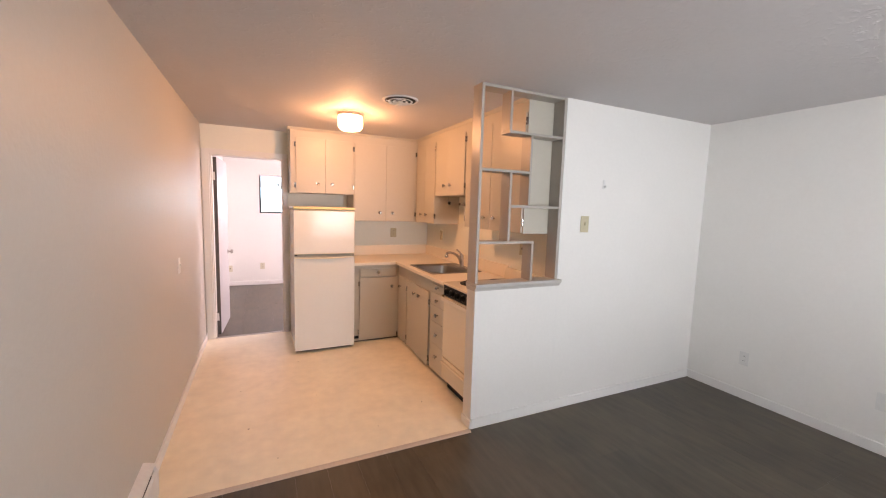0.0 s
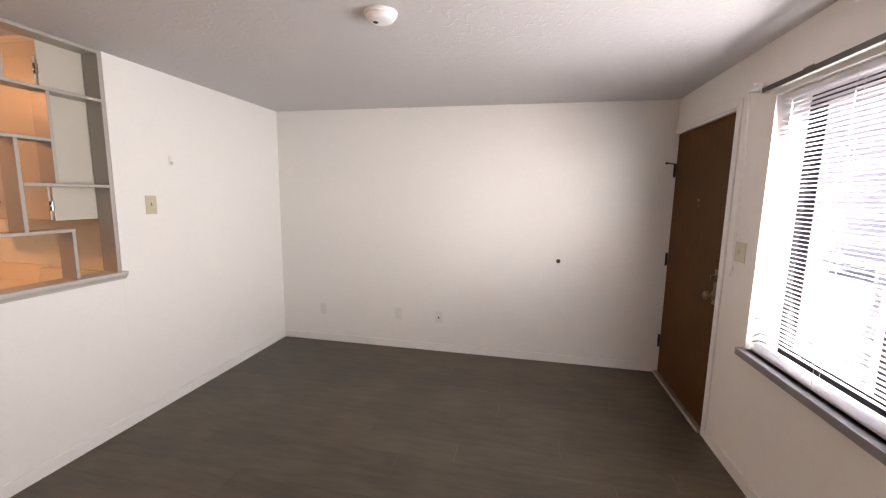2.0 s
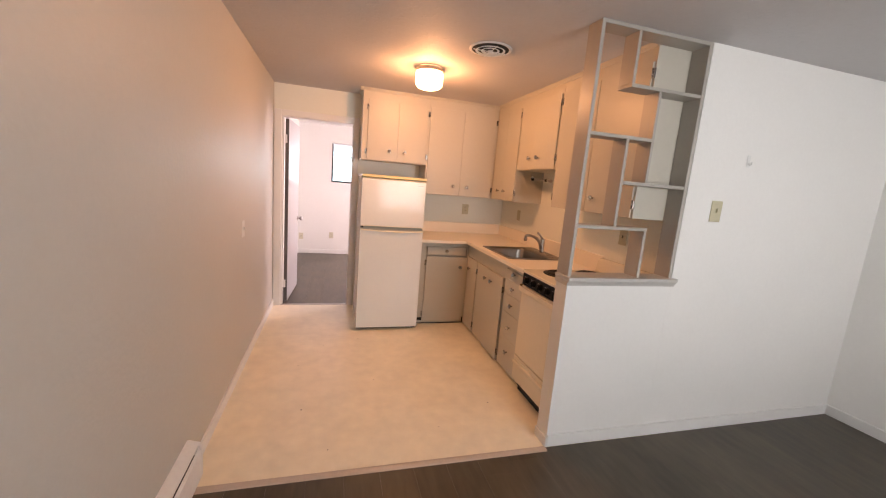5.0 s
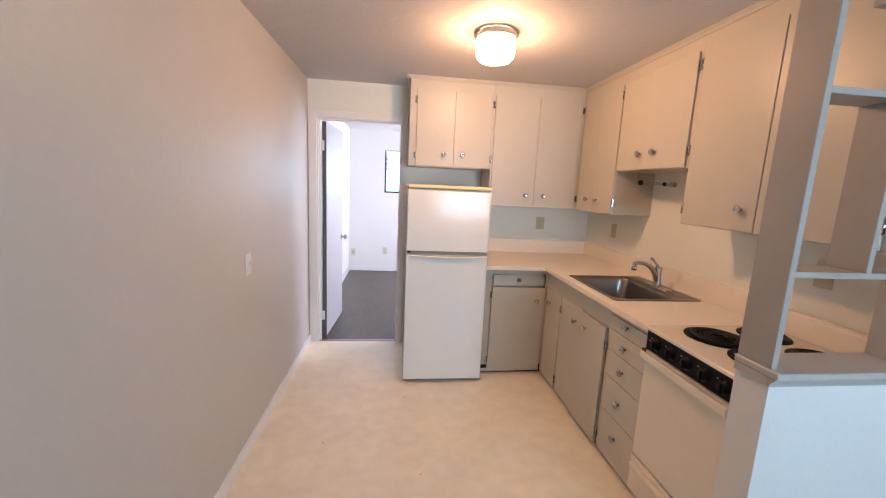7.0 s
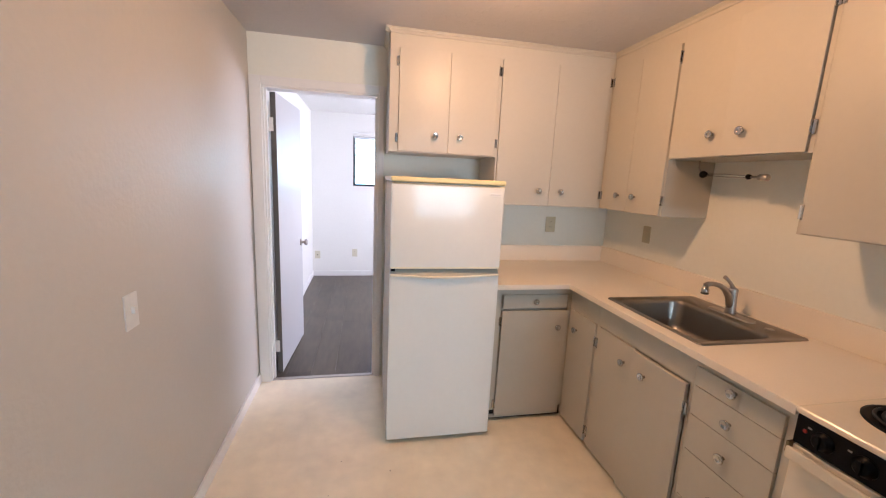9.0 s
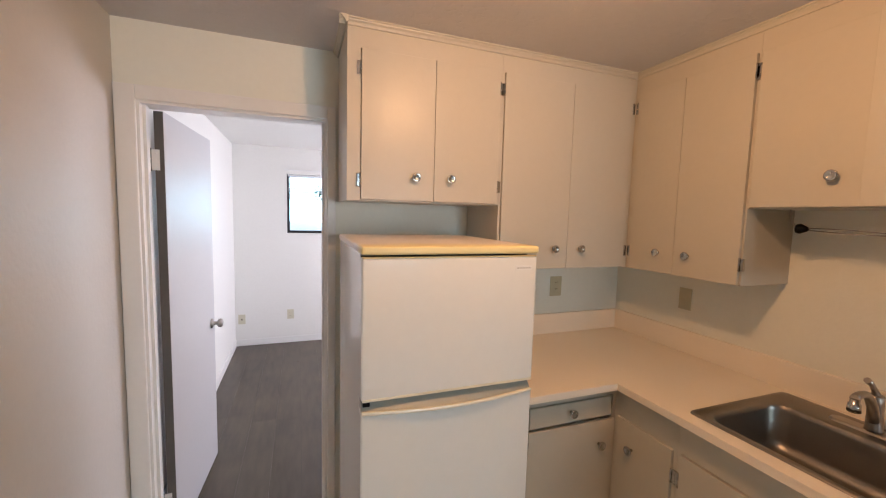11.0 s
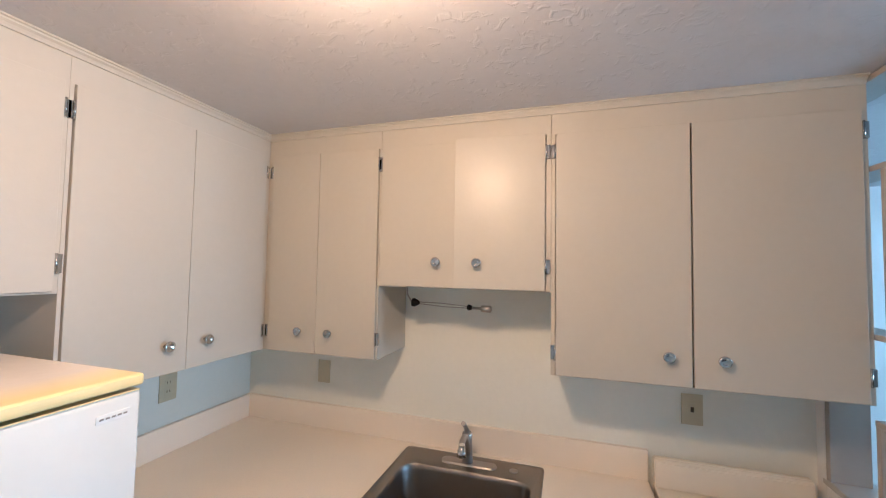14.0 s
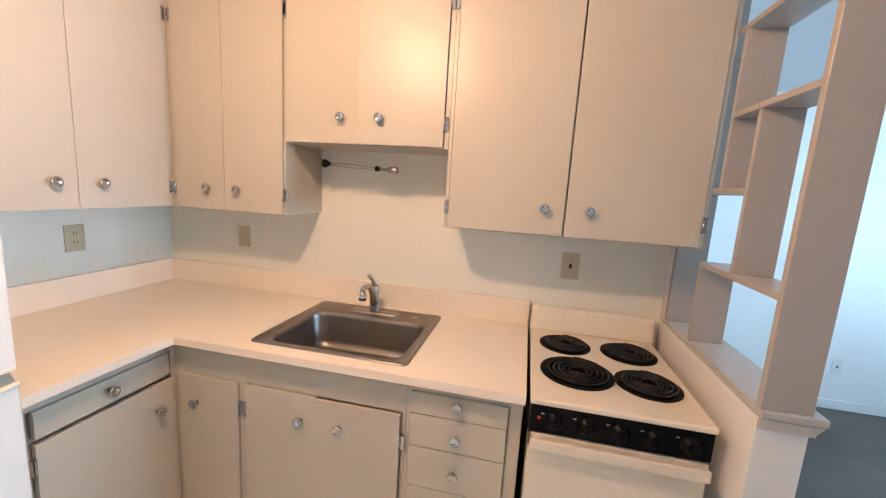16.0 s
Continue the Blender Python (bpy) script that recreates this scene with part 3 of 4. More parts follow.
# ---- wall plates ----
def plate(name, centre, normal, kind, mat, label, w=0.07, h=0.115, group=""):
    """Outlet, switch or blank cover on a wall; normal is one of +x, -x, +y, -y."""
    o = thing(name, centre, label, "wall plate", group)
    s = 1 if normal[0] == "+" else -1

    def slab(name, cu, cz, hu, hz, d0, d1, m, bev=0.0):
        d = sorted((s * d0, s * d1))
        c = centre
        if normal[1] == "x":
            bmx = cuboid(c[0] + d[0], c[0] + d[1], c[1] + cu - hu, c[1] + cu + hu, c[2] + cz - hz, c[2] + cz + hz, bevel=bev)
        else:
            bmx = cuboid(c[0] + cu - hu, c[0] + cu + hu, c[1] + d[0], c[1] + d[1], c[2] + cz - hz, c[2] + cz + hz, bevel=bev)
        part(name, bmx, m, o)
    slab("cover", 0, 0, w / 2, h / 2, 0, 0.005, mat, 0.0015)
    if kind == "outlet":
        for cz in (-0.02, 0.02):
            slab("socket", 0, cz, 0.016, 0.014, 0.005, 0.0065, mat, 0.0005)
            for cu in (-0.006, 0.006):
                slab("slot", cu, cz + 0.002, 0.0012, 0.005, 0.0065, 0.007, DARK)
    elif kind == "switch":
        slab("toggle", 0, 0.004, 0.005, 0.011, 0.005, 0.016, mat, 0.001)
    elif kind == "dark":
        slab("socket", 0, 0, 0.012, 0.024, 0.005, 0.007, mat, 0.0005)
        slab("slot", 0, 0.0, 0.006, 0.010, 0.007, 0.0078, DARK)
    return o


plate("light_switch", (2.315, DIV, 1.45), "-y", "switch", IVORY, "yellowed ivory light switch on the divider wall", 0.08, 0.125)
plate("outlet", (EAST, 1.905, 0.345), "-x", "outlet", PLATE, "white wall outlet near the corner", 0.07, 0.115, "living room outlets")
plate("blank_plate", (EAST, 1.080, 0.350), "-x", "blank", PLATE, "plain white blank wall plate", 0.075, 0.12)
plate("outlet", (EAST, 0.660, 0.345), "-x", "dark", PLATE, "white wall outlet between the plain plate and the door", 0.07, 0.115, "living room outlets")
plate("light_switch", (2.60, SOUTH, 1.25), "+y", "switch", BEIGE, "beige double light switch beside the entry door", 0.115, 0.115)
plate("light_switch", (WEST, 3.59, 1.05), "+x", "switch", PLATE, "white light switch on the satin side wall", 0.07, 0.115)
plate("outlet", (KE, 4.563, 1.198), "-x", "blank", IVORY, "yellowed ivory cover plate above the worktop corner", 0.07, 0.115, "kitchen plates")
plate("outlet", (KE, 2.881, 1.210), "-x", "dark", IVORY, "yellowed ivory outlet above the stove", 0.075, 0.12, "kitchen plates")
plate("outlet", (1.65, NORTH, 1.199), "-y", "outlet", IVORY, "yellowed ivory outlet over the short worktop", 0.08, 0.12, "kitchen plates")
plate("outlet", (-0.45, FAR, 0.320), "-y", "dark", BEIGE, "beige outlet in the bedroom corner", 0.075, 0.115, "bedroom outlets")
plate("outlet", (0.085, FAR, 0.352), "-y", "outlet", BEIGE, "beige outlet below the bedroom window", 0.075, 0.115, "bedroom outlets")
bell = thing("wall_doorstop", (EAST, -0.45, 0.966), "small round brass wall knob", "door stop")
part("rim", lathe(bmesh.new(), (EAST, -0.45, 0.966), (-1, 0, 0), [(0, 0.02), (0.006, 0.019), (0.010, 0.012)], 20), BRASS, bell)
part("bumper", lathe(bmesh.new(), (EAST - 0.010, -0.45, 0.966), (-1, 0, 0), [(0, 0.011), (0.008, 0.010), (0.011, 0.004)], 16), DARK, bell, "dark rubber bumper")
hook = thing("wall_hook", (2.49, DIV, 1.755), "small clear adhesive hook on the wall", "hook")
part("hook_base", cuboid(2.478, 2.502, DIV - 0.004, DIV, 1.725, 1.795, bevel=0.0018), PLATE, hook)
part("hook_arm", tube(bmesh.new(), [(2.49, DIV - 0.004, 1.75), (2.49, DIV - 0.016, 1.735), (2.49, DIV - 0.022, 1.74), (2.49, DIV - 0.024, 1.755)], 0.004, 8), PLATE, hook)


# ---- ceiling fittings ----
LX, LY = 0.80, 3.70
lamp = thing("ceiling_light", (LX, LY, TOP), "round white glass ceiling light, switched on", "ceiling light")
bm = bmesh.new()
profile = [(0.098, 0.0005), (0.113, 0.010), (0.114, 0.030), (0.111, 0.034), (0.106, 0.034), (0.104, 0.006)]
rings = [[bm.verts.new((LX + q * math.cos(a), LY + q * math.sin(a), TOP - d)) for q, d in profile] for a in [2 * math.pi * i / 48 for i in range(48)]]
for i in range(48):
    for j in range(6):
        bm.faces.new((rings[i][j], rings[i][(j + 1) % 6], rings[(i + 1) % 48][(j + 1) % 6], rings[(i + 1) % 48][j]))
part("base_ring", bm, NICKEL, lamp, "brushed metal ring")
shade = part("shade", lathe(bmesh.new(), (LX, LY, TOP - 0.034), (0, 0, -1), [(0, 0.103), (0.012, 0.107), (0.07, 0.107), (0.095, 0.103), (0.114, 0.085), (0.124, 0.055), (0.127, 0.01)], 40), GLOW, lamp, "glowing opal glass shade")
shade.visible_shadow = False

vent = thing("ceiling_vent", (1.05, 3.07, TOP), "round white ceiling air diffuser with dark gaps", "vent")
part("frame", lathe(bmesh.new(), (1.05, 3.07, TOP), (0, 0, -1), [(0, 0.137), (0.006, 0.136), (0.009, 0.128), (0.006, 0.121)], 40), WHITEP, vent)
part("throat", lathe(bmesh.new(), (1.05, 3.07, TOP - 0.0062), (0, 0, -1), [(0, 0.119), (0.001, 0.118)], 32), DARK, vent)
for r in (0.084, 0.048):
    bm = bmesh.new()
    pr = [(r, 0.008), (r + 0.012, 0.014), (r + 0.010, 0.018), (r - 0.003, 0.011)]
    rings = [[bm.verts.new((1.05 + q * math.cos(a), 3.07 + q * math.sin(a), TOP - d)) for q, d in pr] for a in [2 * math.pi * i / 40 for i in range(40)]]
    for i in range(40):
        for j in range(4):
            bm.faces.new((rings[i][j], rings[i][(j + 1) % 4], rings[(i + 1) % 40][(j + 1) % 4], rings[(i + 1) % 40][j]))
    part("ring", bm, WHITEP, vent)
part("hub", lathe(bmesh.new(), (1.05, 3.07, TOP - 0.012), (0, 0, -1), [(0, 0.018), (0.014, 0.016), (0.018, 0.006)], 20), WHITEP, vent)
part("crossbar", box(cuboid(0.935, 1.165, 3.068, 3.072, TOP - 0.020, TOP - 0.016), 1.048, 1.052, 2.955, 3.185, TOP - 0.0205, TOP - 0.0165), WHITEP, vent)

sm = thing("smoke_detector", (1.89, 0.55, TOP), "round white smoke detector on the ceiling", "smoke detector")
part("base", lathe(bmesh.new(), (1.89, 0.55, TOP), (0, 0, -1), [(0, 0.075), (0.012, 0.075), (0.014, 0.07)], 32), WHITEP, sm)
part("body", lathe(bmesh.new(), (1.89, 0.55, TOP - 0.014), (0, 0, -1), [(0, 0.064), (0.014, 0.062), (0.024, 0.05), (0.026, 0.02)], 32), WHITEP, sm)
part("test_button", lathe(bmesh.new(), (1.89, 0.575, TOP - 0.038), (0, 0, -1), [(0, 0.012), (0.004, 0.011)], 16), DARK, sm)


# ---- open shelf screen ----
S0, S1 = DIV + 0.001, DIV + DEEP
scr = thing("shelf_screen", (1.37, DIV, 1.035), "taupe painted open shelf screen standing on the half wall", "room divider")
part("ledge", cuboid(1.358, 2.10, DIV - 0.030, DIV + DEEP + 0.001, 1.013, 1.035, bevel=0.006, seg=3), LEDGE, scr, "grey painted rounded ledge")
cove = [(DIV - 0.0005, 0.985), (DIV - 0.007, 0.985), (DIV - 0.009, 0.993), (DIV - 0.014, 1.001), (DIV - 0.021, 1.007), (DIV - 0.024, 1.0125), (DIV - 0.0005, 1.0125)]
part("cove_moulding", prism(bmesh.new(), cove, "x", 1.3605, 2.098), LEDGE, scr, "grey painted cove under the ledge")
part("end_trim", cuboid(1.3605, 1.3695, DIV, DIV + DEEP - 0.001, 0.985, 1.0125, bevel=0.002), LEDGE, scr)


def board(name, x0, x1, z0, z1, i=0, cut=0.0):
    part(name, cuboid(x0, x1, S0 + i * 0.0015, S1 - cut - i * 0.0015, z0, z1, bevel=0.0015, seg=1), SCREEN, scr)


board("post", 1.367, 1.387, 1.035, TOP - 0.001)
board("post", 2.055, 2.079, 1.035, TOP - 0.001)
board("top_board", 1.387, 2.055, 2.338, TOP - 0.001, 1)
board("upright", 1.595, 1.613, 2.080, 2.338, 2)
board("shelf", 1.595, 2.055, 2.062, 2.080, 1)
board("upright", 1.777, 1.795, 1.577, 2.062, 2)
board("shelf", 1.387, 1.777, 1.797, 1.815, 1)
board("upright", 1.615, 1.633, 1.324, 1.797, 2)
board("shelf", 1.633, 2.055, 1.559, 1.577, 1)
board("shelf", 1.387, 1.845, 1.306, 1.324, 1)
board("upright", 1.827, 1.845, 1.035, 1.306, 2)


# ---- cabinets ----
def knob(parent, p, axis):
    part("knob", lathe(bmesh.new(), p, axis, [(0, 0.007), (0.010, 0.006), (0.014, 0.013), (0.019, 0.0185), (0.025, 0.0185), (0.027, 0.0145), (0.024, 0.010), (0.0225, 0.002)], 18), CHROME, parent, "round dished chrome knob")


def hinge(parent, axis, face, u, z, side):
    """Small chrome wrap hinge at door edge u; side: +1 or -1 towards the frame."""
    a, b = sorted((u + side * 0.003, u + side * 0.018))
    if axis == "y":
        bm = cuboid(a, b, face - 0.004, face + 0.006, z - 0.026, z + 0.026, bevel=0.0015)
        tube(bm, [(u + side * 0.003, face - 0.006, z - 0.028), (u + side * 0.003, face - 0.006, z + 0.028)], 0.0035, 8)
    else:
        bm = cuboid(face - 0.004, face + 0.006, a, b, z - 0.026, z + 0.026, bevel=0.0015)
        tube(bm, [(face - 0.006, u + side * 0.003, z - 0.028), (face - 0.006, u + side * 0.003, z + 0.028)], 0.0035, 8)
    part("hinge", bm, CHROME, parent, "chrome cabinet hinge")


def door_y(cab, x0, x1, z0, z1, face, hinge_at, knob_at, hinges=(), rot=(0, 0, 0), name="door"):
    """A door that faces -y, its front at `face`."""
    hx = x0 if hinge_at < 0 else x1
    d = part(name, cuboid(x0, x1, face, face + 0.018, z0, z1, bevel=0.002), CAB, cab, at=(hx, face, z0), rot=rot)
    if knob_at:
        knob(d, (knob_at[0], face, knob_at[1]), (0, -1, 0))
    for z in hinges:
        hinge(d, "y", face + 0.006, hx, z, -1 if hinge_at < 0 else 1)


def door_x(cab, y0, y1, z0, z1, face, hinge_at, knob_at, hinges=(), rot=(0, 0, 0), name="door"):
    """A door that faces -x, its front at `face`."""
    hy = y0 if hinge_at < 0 else y1
    d = part(name, cuboid(face, face + 0.018, y0, y1, z0, z1, bevel=0.002), CAB, cab, at=(face, hy, z0), rot=rot)
    if knob_at:
        knob(d, (face, knob_at[0], knob_at[1]), (-1, 0, 0))
    for z in hinges:
        hinge(d, "x", face + 0.006, hy, z, -1 if hinge_at < 0 else 1)


def unit(name, x0, x1, y0, y1, z0, z1, label, group, front, doors):
    """A cabinet: a box with a face frame round its doors. front: "y" faces -y, "x" faces -x;
    doors: u0, u1, z0, z1 of the door opening along the front."""
    c = thing(name, ((x0 + x1) / 2, (y0 + y1) / 2, z0), label, "cabinet", group)
    u0, u1, d0, d1 = doors
    g, deep = 0.003, 0.022
    if front == "y":
        part("body", cuboid(x0, x1, y0 + deep, y1, z0, z1), CAB, c)
        w0, w1 = x0, x1
    else:
        part("body", cuboid(x0 + deep, x1, y0, y1, z0, z1), CAB, c)
        w0, w1 = y0, y1
    bm = bmesh.new()
    for a0, a1, b0, b1 in ((w0, u0 - g, z0, z1), (u1 + g, w1, z0, z1), (u0 - g, u1 + g, d1 + 0.0012, z1), (u0 - g, u1 + g, z0, d0 - 0.0012)):
        if a1 - a0 > 0.002 and b1 - b0 > 0.002:
            if front == "y":
                box(bm, a0, a1, y0, y0 + deep, b0, b1)
            else:
                box(bm, x0, x0 + deep, a0, a1, b0, b1)
    part("face_frame", bm, CAB, c)
    return c


FY, FX = 4.685, 1.82
ZT = 2.255
u1 = unit("wall_cabinet", 0.365, 1.046, FY + 0.008, NORTH - 0.001, 1.662, TOP - 0.001, "short beige two-door wall cabinet over the fridge", "wall cabinets", "y", (0.420, 1.033, 1.668, ZT))
door_y(u1, 0.420, 0.7282, 1.668, ZT, FY, -1, (0.645, 1.765), (2.18, 1.745))
door_y(u1, 0.7300, 1.033, 1.668, ZT, FY, 1, (0.801, 1.766), (2.18, 1.745))
u2 = unit("wall_cabinet", 1.047, 1.829, FY + 0.008, NORTH - 0.001, 1.360, TOP - 0.001, "tall beige two-door wall cabinet over the short worktop", "wall cabinets", "y", (1.060, 1.802, 1.363, ZT))
door_y(u2, 1.060, 1.4345, 1.363, ZT, FY, -1, (1.355, 1.461), (2.18,))
door_y(u2, 1.4365, 1.802, 1.363, ZT, FY, 1, (1.511, 1.461), (2.18, 1.45))
u3 = unit("wall_cabinet", FX + 0.010, KE - 0.001, 4.1105, NORTH - 0.002, 1.360, TOP - 0.001, "tall beige two-door corner wall cabinet", "wall cabinets", "x", (4.120, 4.665, 1.362, ZT))
door_x(u3, 4.4105, 4.665, 1.362, ZT, FX, 1, (4.489, 1.458), (2.18, 1.45))
door_x(u3, 4.120, 4.4085, 1.362, ZT, FX, -1, (4.335, 1.457), (2.19, 1.446))
u4 = unit("wall_cabinet", FX + 0.010, KE - 0.001, 3.410, 4.1095, 1.668, TOP - 0.001, "short beige wall cabinet over the sink, one door ajar", "wall cabinets", "x", (3.430, 4.100, 1.672, ZT))
door_x(u4, 3.779, 4.100, 1.672, ZT, FX, 1, (3.850, 1.773), (2.18,))
door_x(u4, 3.430, 3.777, 1.672, ZT + 0.006, FX - 0.001, -1, (3.683, 1.772), (2.191, 1.761), rot=(0, 0, 3.2))
u5 = unit("wall_cabinet", FX + 0.010, KE - 0.001, DIV + DEEP + 0.002, 3.409, 1.368, TOP - 0.001, "large beige two-door wall cabinet over the stove", "wall cabinets", "x", (2.504, 3.392, 1.372, ZT))
door_x(u5, 2.959, 3.392, 1.372, ZT, FX, 1, (3.031, 1.469), (2.19, 1.451))
door_x(u5, 2.504, 2.953, 1.372, ZT, FX, -1, (2.874, 1.468), (2.19, 1.45))

# crown moulding
def crown(axis, face, s, a0, a1):
    prof = [(face, TOP - 0.026), (face + s * 0.007, TOP - 0.026), (face + s * 0.009, TOP - 0.021), (face + s * 0.012, TOP - 0.016),
            (face + s * 0.019, TOP - 0.011), (face + s * 0.020, TOP - 0.007), (face + s * 0.026, TOP - 0.005), (face + s * 0.026, TOP - 0.0005), (face, TOP - 0.0005)]
    structure("crown_trim", prism(bmesh.new(), prof, axis, a0, a1), CAB, "beige cabinet crown moulding at the ceiling")


crown("x", FY + 0.0075, -1, 0.333, 1.829)
crown("y", FX + 0.0095, -1, DIV + DEEP + 0.005, FY + 0.007)
crown("y", 0.3645, -1, FY - 0.024, NORTH - 0.002)

CY, CX = 4.372, 1.500
b1 = unit("base_cabinet", 0.985, 1.509, CY + 0.010, NORTH - 0.001, 0.075, 0.8855, "beige base cabinet with one drawer and one door", "base cabinets", "y", (1.046, 1.486, 0.018, 0.838))
# dark filler; the shade under the cabinet is put into its colour
part("toe_kick_shade", cuboid(0.985, 1.512, CY + 0.03, NORTH - 0.01, 0.0, 0.075), DARK, b1)
part("kick_board", cuboid(0.985, 1.498, CY + 0.022, CY + 0.0295, 0.012, 0.035), CAB, b1)
dr = part("drawer", cuboid(1.056, 1.476, CY, CY + 0.018, 0.752, 0.838, bevel=0.002), CAB, b1)
knob(dr, (1.258, CY, 0.798), (0, -1, 0))
door_y(b1, 1.046, 1.486, 0.036, 0.738, CY, -1, (1.409, 0.633), (0.67, 0.12), rot=(0, 0.7, 0))
b2 = unit("base_cabinet", CX + 0.010, KE - 0.001, 4.074, NORTH - 0.002, 0.02, 0.8855, "beige corner base cabinet with one narrow door", "base cabinets", "x", (4.092, 4.360, 0.022, 0.750))
door_x(b2, 4.092, 4.360, 0.022, 0.750, CX, -1, (4.274, 0.640), (0.65, 0.1))
b3 = thing("base_cabinet", (1.8, 3.78, 0), "beige two-door base cabinet under the sink", "cabinet", "base cabinets")
bm = cuboid(CX + 0.010, CX + 0.032, 3.431, 3.443, 0.02, 0.8855)
box(bm, CX + 0.010, CX + 0.032, 3.443, 4.073, 0.7535, 0.8855)
box(bm, CX + 0.010, CX + 0.032, 4.060, 4.073, 0.02, 0.7535)
part("face_frame", bm, CAB, b3)
bm = cuboid(CX + 0.032, CX + 0.040, 3.447, 4.057, 0.036, 0.8855)
box(bm, CX + 0.028, KE - 0.001, 3.431, 3.447, 0.02, 0.8855)
box(bm, CX + 0.028, KE - 0.001, 4.057, 4.073, 0.02, 0.8855)
box(bm, CX + 0.028, KE - 0.001, 3.447, 4.057, 0.02, 0.036)
part("body", bm, CAB, b3)
door_x(b3, 3.767, 4.056, 0.022, 0.750, CX, 1, (3.826, 0.653), (0.65, 0.1))
door_x(b3, 3.447, 3.765, 0.022, 0.749, CX - 0.009, -1, (3.668, 0.661), (0.65, 0.1), rot=(0, 0, 0.5))
b4 = unit("base_cabinet", CX + 0.010, KE - 0.001, 3.045, 3.430, 0.02, 0.8855, "beige base cabinet with a stack of five drawers", "base cabinets", "x", (3.088, 3.414, 0.025, 0.843))
for z0, z1, kz in ((0.7665, 0.843, 0.821), (0.6455, 0.764, 0.702), (0.4945, 0.643, 0.568), (0.2865, 0.492, 0.385), (0.025, 0.284, 0.18)):
    dr = part("drawer", cuboid(CX, CX + 0.018, 3.088, 3.414, z0, z1, bevel=0.002), CAB, b4)
    knob(dr, (CX, 3.252, kz), (-1, 0, 0))
for c in (b2, b3, b4):
    y0, y1 = {b2: (4.074, CY + 0.03), b3: (3.431, 4.073), b4: (3.045, 3.430)}[c]
    # dark strip painted as the shadow gap below the doors
    part("toe_kick_shade", cuboid(CX + 0.025, KE - 0.01, y0, y1, 0.0, 0.02), DARK, c)

# worktop round the sink opening
ZC = 0.913
SX0, SX1, SY0, SY1 = 1.530, 2.062, 3.450, 4.048
top = thing("worktop", (1.8, 4.0, 0.886), "cream laminate L-shaped worktop with raised back edge", "worktop")
ex = 1.462
xs, ys = [0.970, ex, SX0, SX1, KE - 0.001], [3.04, SY0, SY1, 4.332, NORTH - 0.001]
cells = {(i, j) for i in range(4) for j in range(4) if (i > 0 or j == 3) and (i, j) != (2, 1)}
bm = bmesh.new()
grid = {(i, j, k): bm.verts.new((xs[i], ys[j], z)) for i in range(5) for j in range(5) for k, z in enumerate((0.886, ZC))}
for i, j in cells:
    bm.faces.new([grid[p] for p in ((i, j, 1), (i + 1, j, 1), (i + 1, j + 1, 1), (i, j + 1, 1))])
    bm.faces.new([grid[p] for p in ((i, j, 0), (i, j + 1, 0), (i + 1, j + 1, 0), (i + 1, j, 0))])
    for di, dj, a, b in ((-1, 0, (i, j), (i, j + 1)), (1, 0, (i + 1, j), (i + 1, j + 1)), (0, -1, (i, j), (i + 1, j)), (0, 1, (i, j + 1), (i + 1, j + 1))):
        if (i + di, j + dj) not in cells:
            bm.faces.new([grid[p] for p in ((*a, 0), (*b, 0), (*b, 1), (*a, 1))])
bmesh.ops.delete(bm, geom=[v for v in bm.verts if not v.link_faces], context="VERTS")
part("surface", bm, COUNTER, top)
part("backsplash", cuboid(KE - 0.022, KE - 0.001, 3.04, NORTH - 0.022, ZC, 1.034, bevel=0.003), COUNTER, top)
part("backsplash", cuboid(0.970, KE - 0.001, NORTH - 0.022, NORTH - 0.001, ZC, 1.034, bevel=0.003), COUNTER, top)
part("edge_strip", cuboid(0.970, ex - 0.001, 4.3295, 4.3315, 0.884, ZC - 0.001), COUNTER, top)
part("edge_strip", cuboid(ex - 0.0025, ex - 0.0005, 3.04, 4.3295, 0.884, ZC - 0.001), COUNTER, top)


def rrect(x0, x1, y0, y1, r, n=6):
    pts = []
    for cx, cy, a in ((x1 - r, y1 - r, 0), (x0 + r, y1 - r, 90), (x0 + r, y0 + r, 180), (x1 - r, y0 + r, 270)):
        for i in range(n + 1):
            t = radians(a + 90 * i / n)
            pts.append((cx + r * math.cos(t), cy + r * math.sin(t)))
    return pts


def loops(bm, rows, close=True):
    rings = [[bm.verts.new((x, y, z)) for x, y in pts] for pts, z in rows]
    for a, b in zip(rings, rings[1:]):
        for i in range(len(a)):
            j = (i + 1) % len(a)
            f = bm.faces.new((a[i], a[j], b[j], b[i]))
            f.smooth = True
    if close:
        bm.faces.new(rings[-1])
    return bm


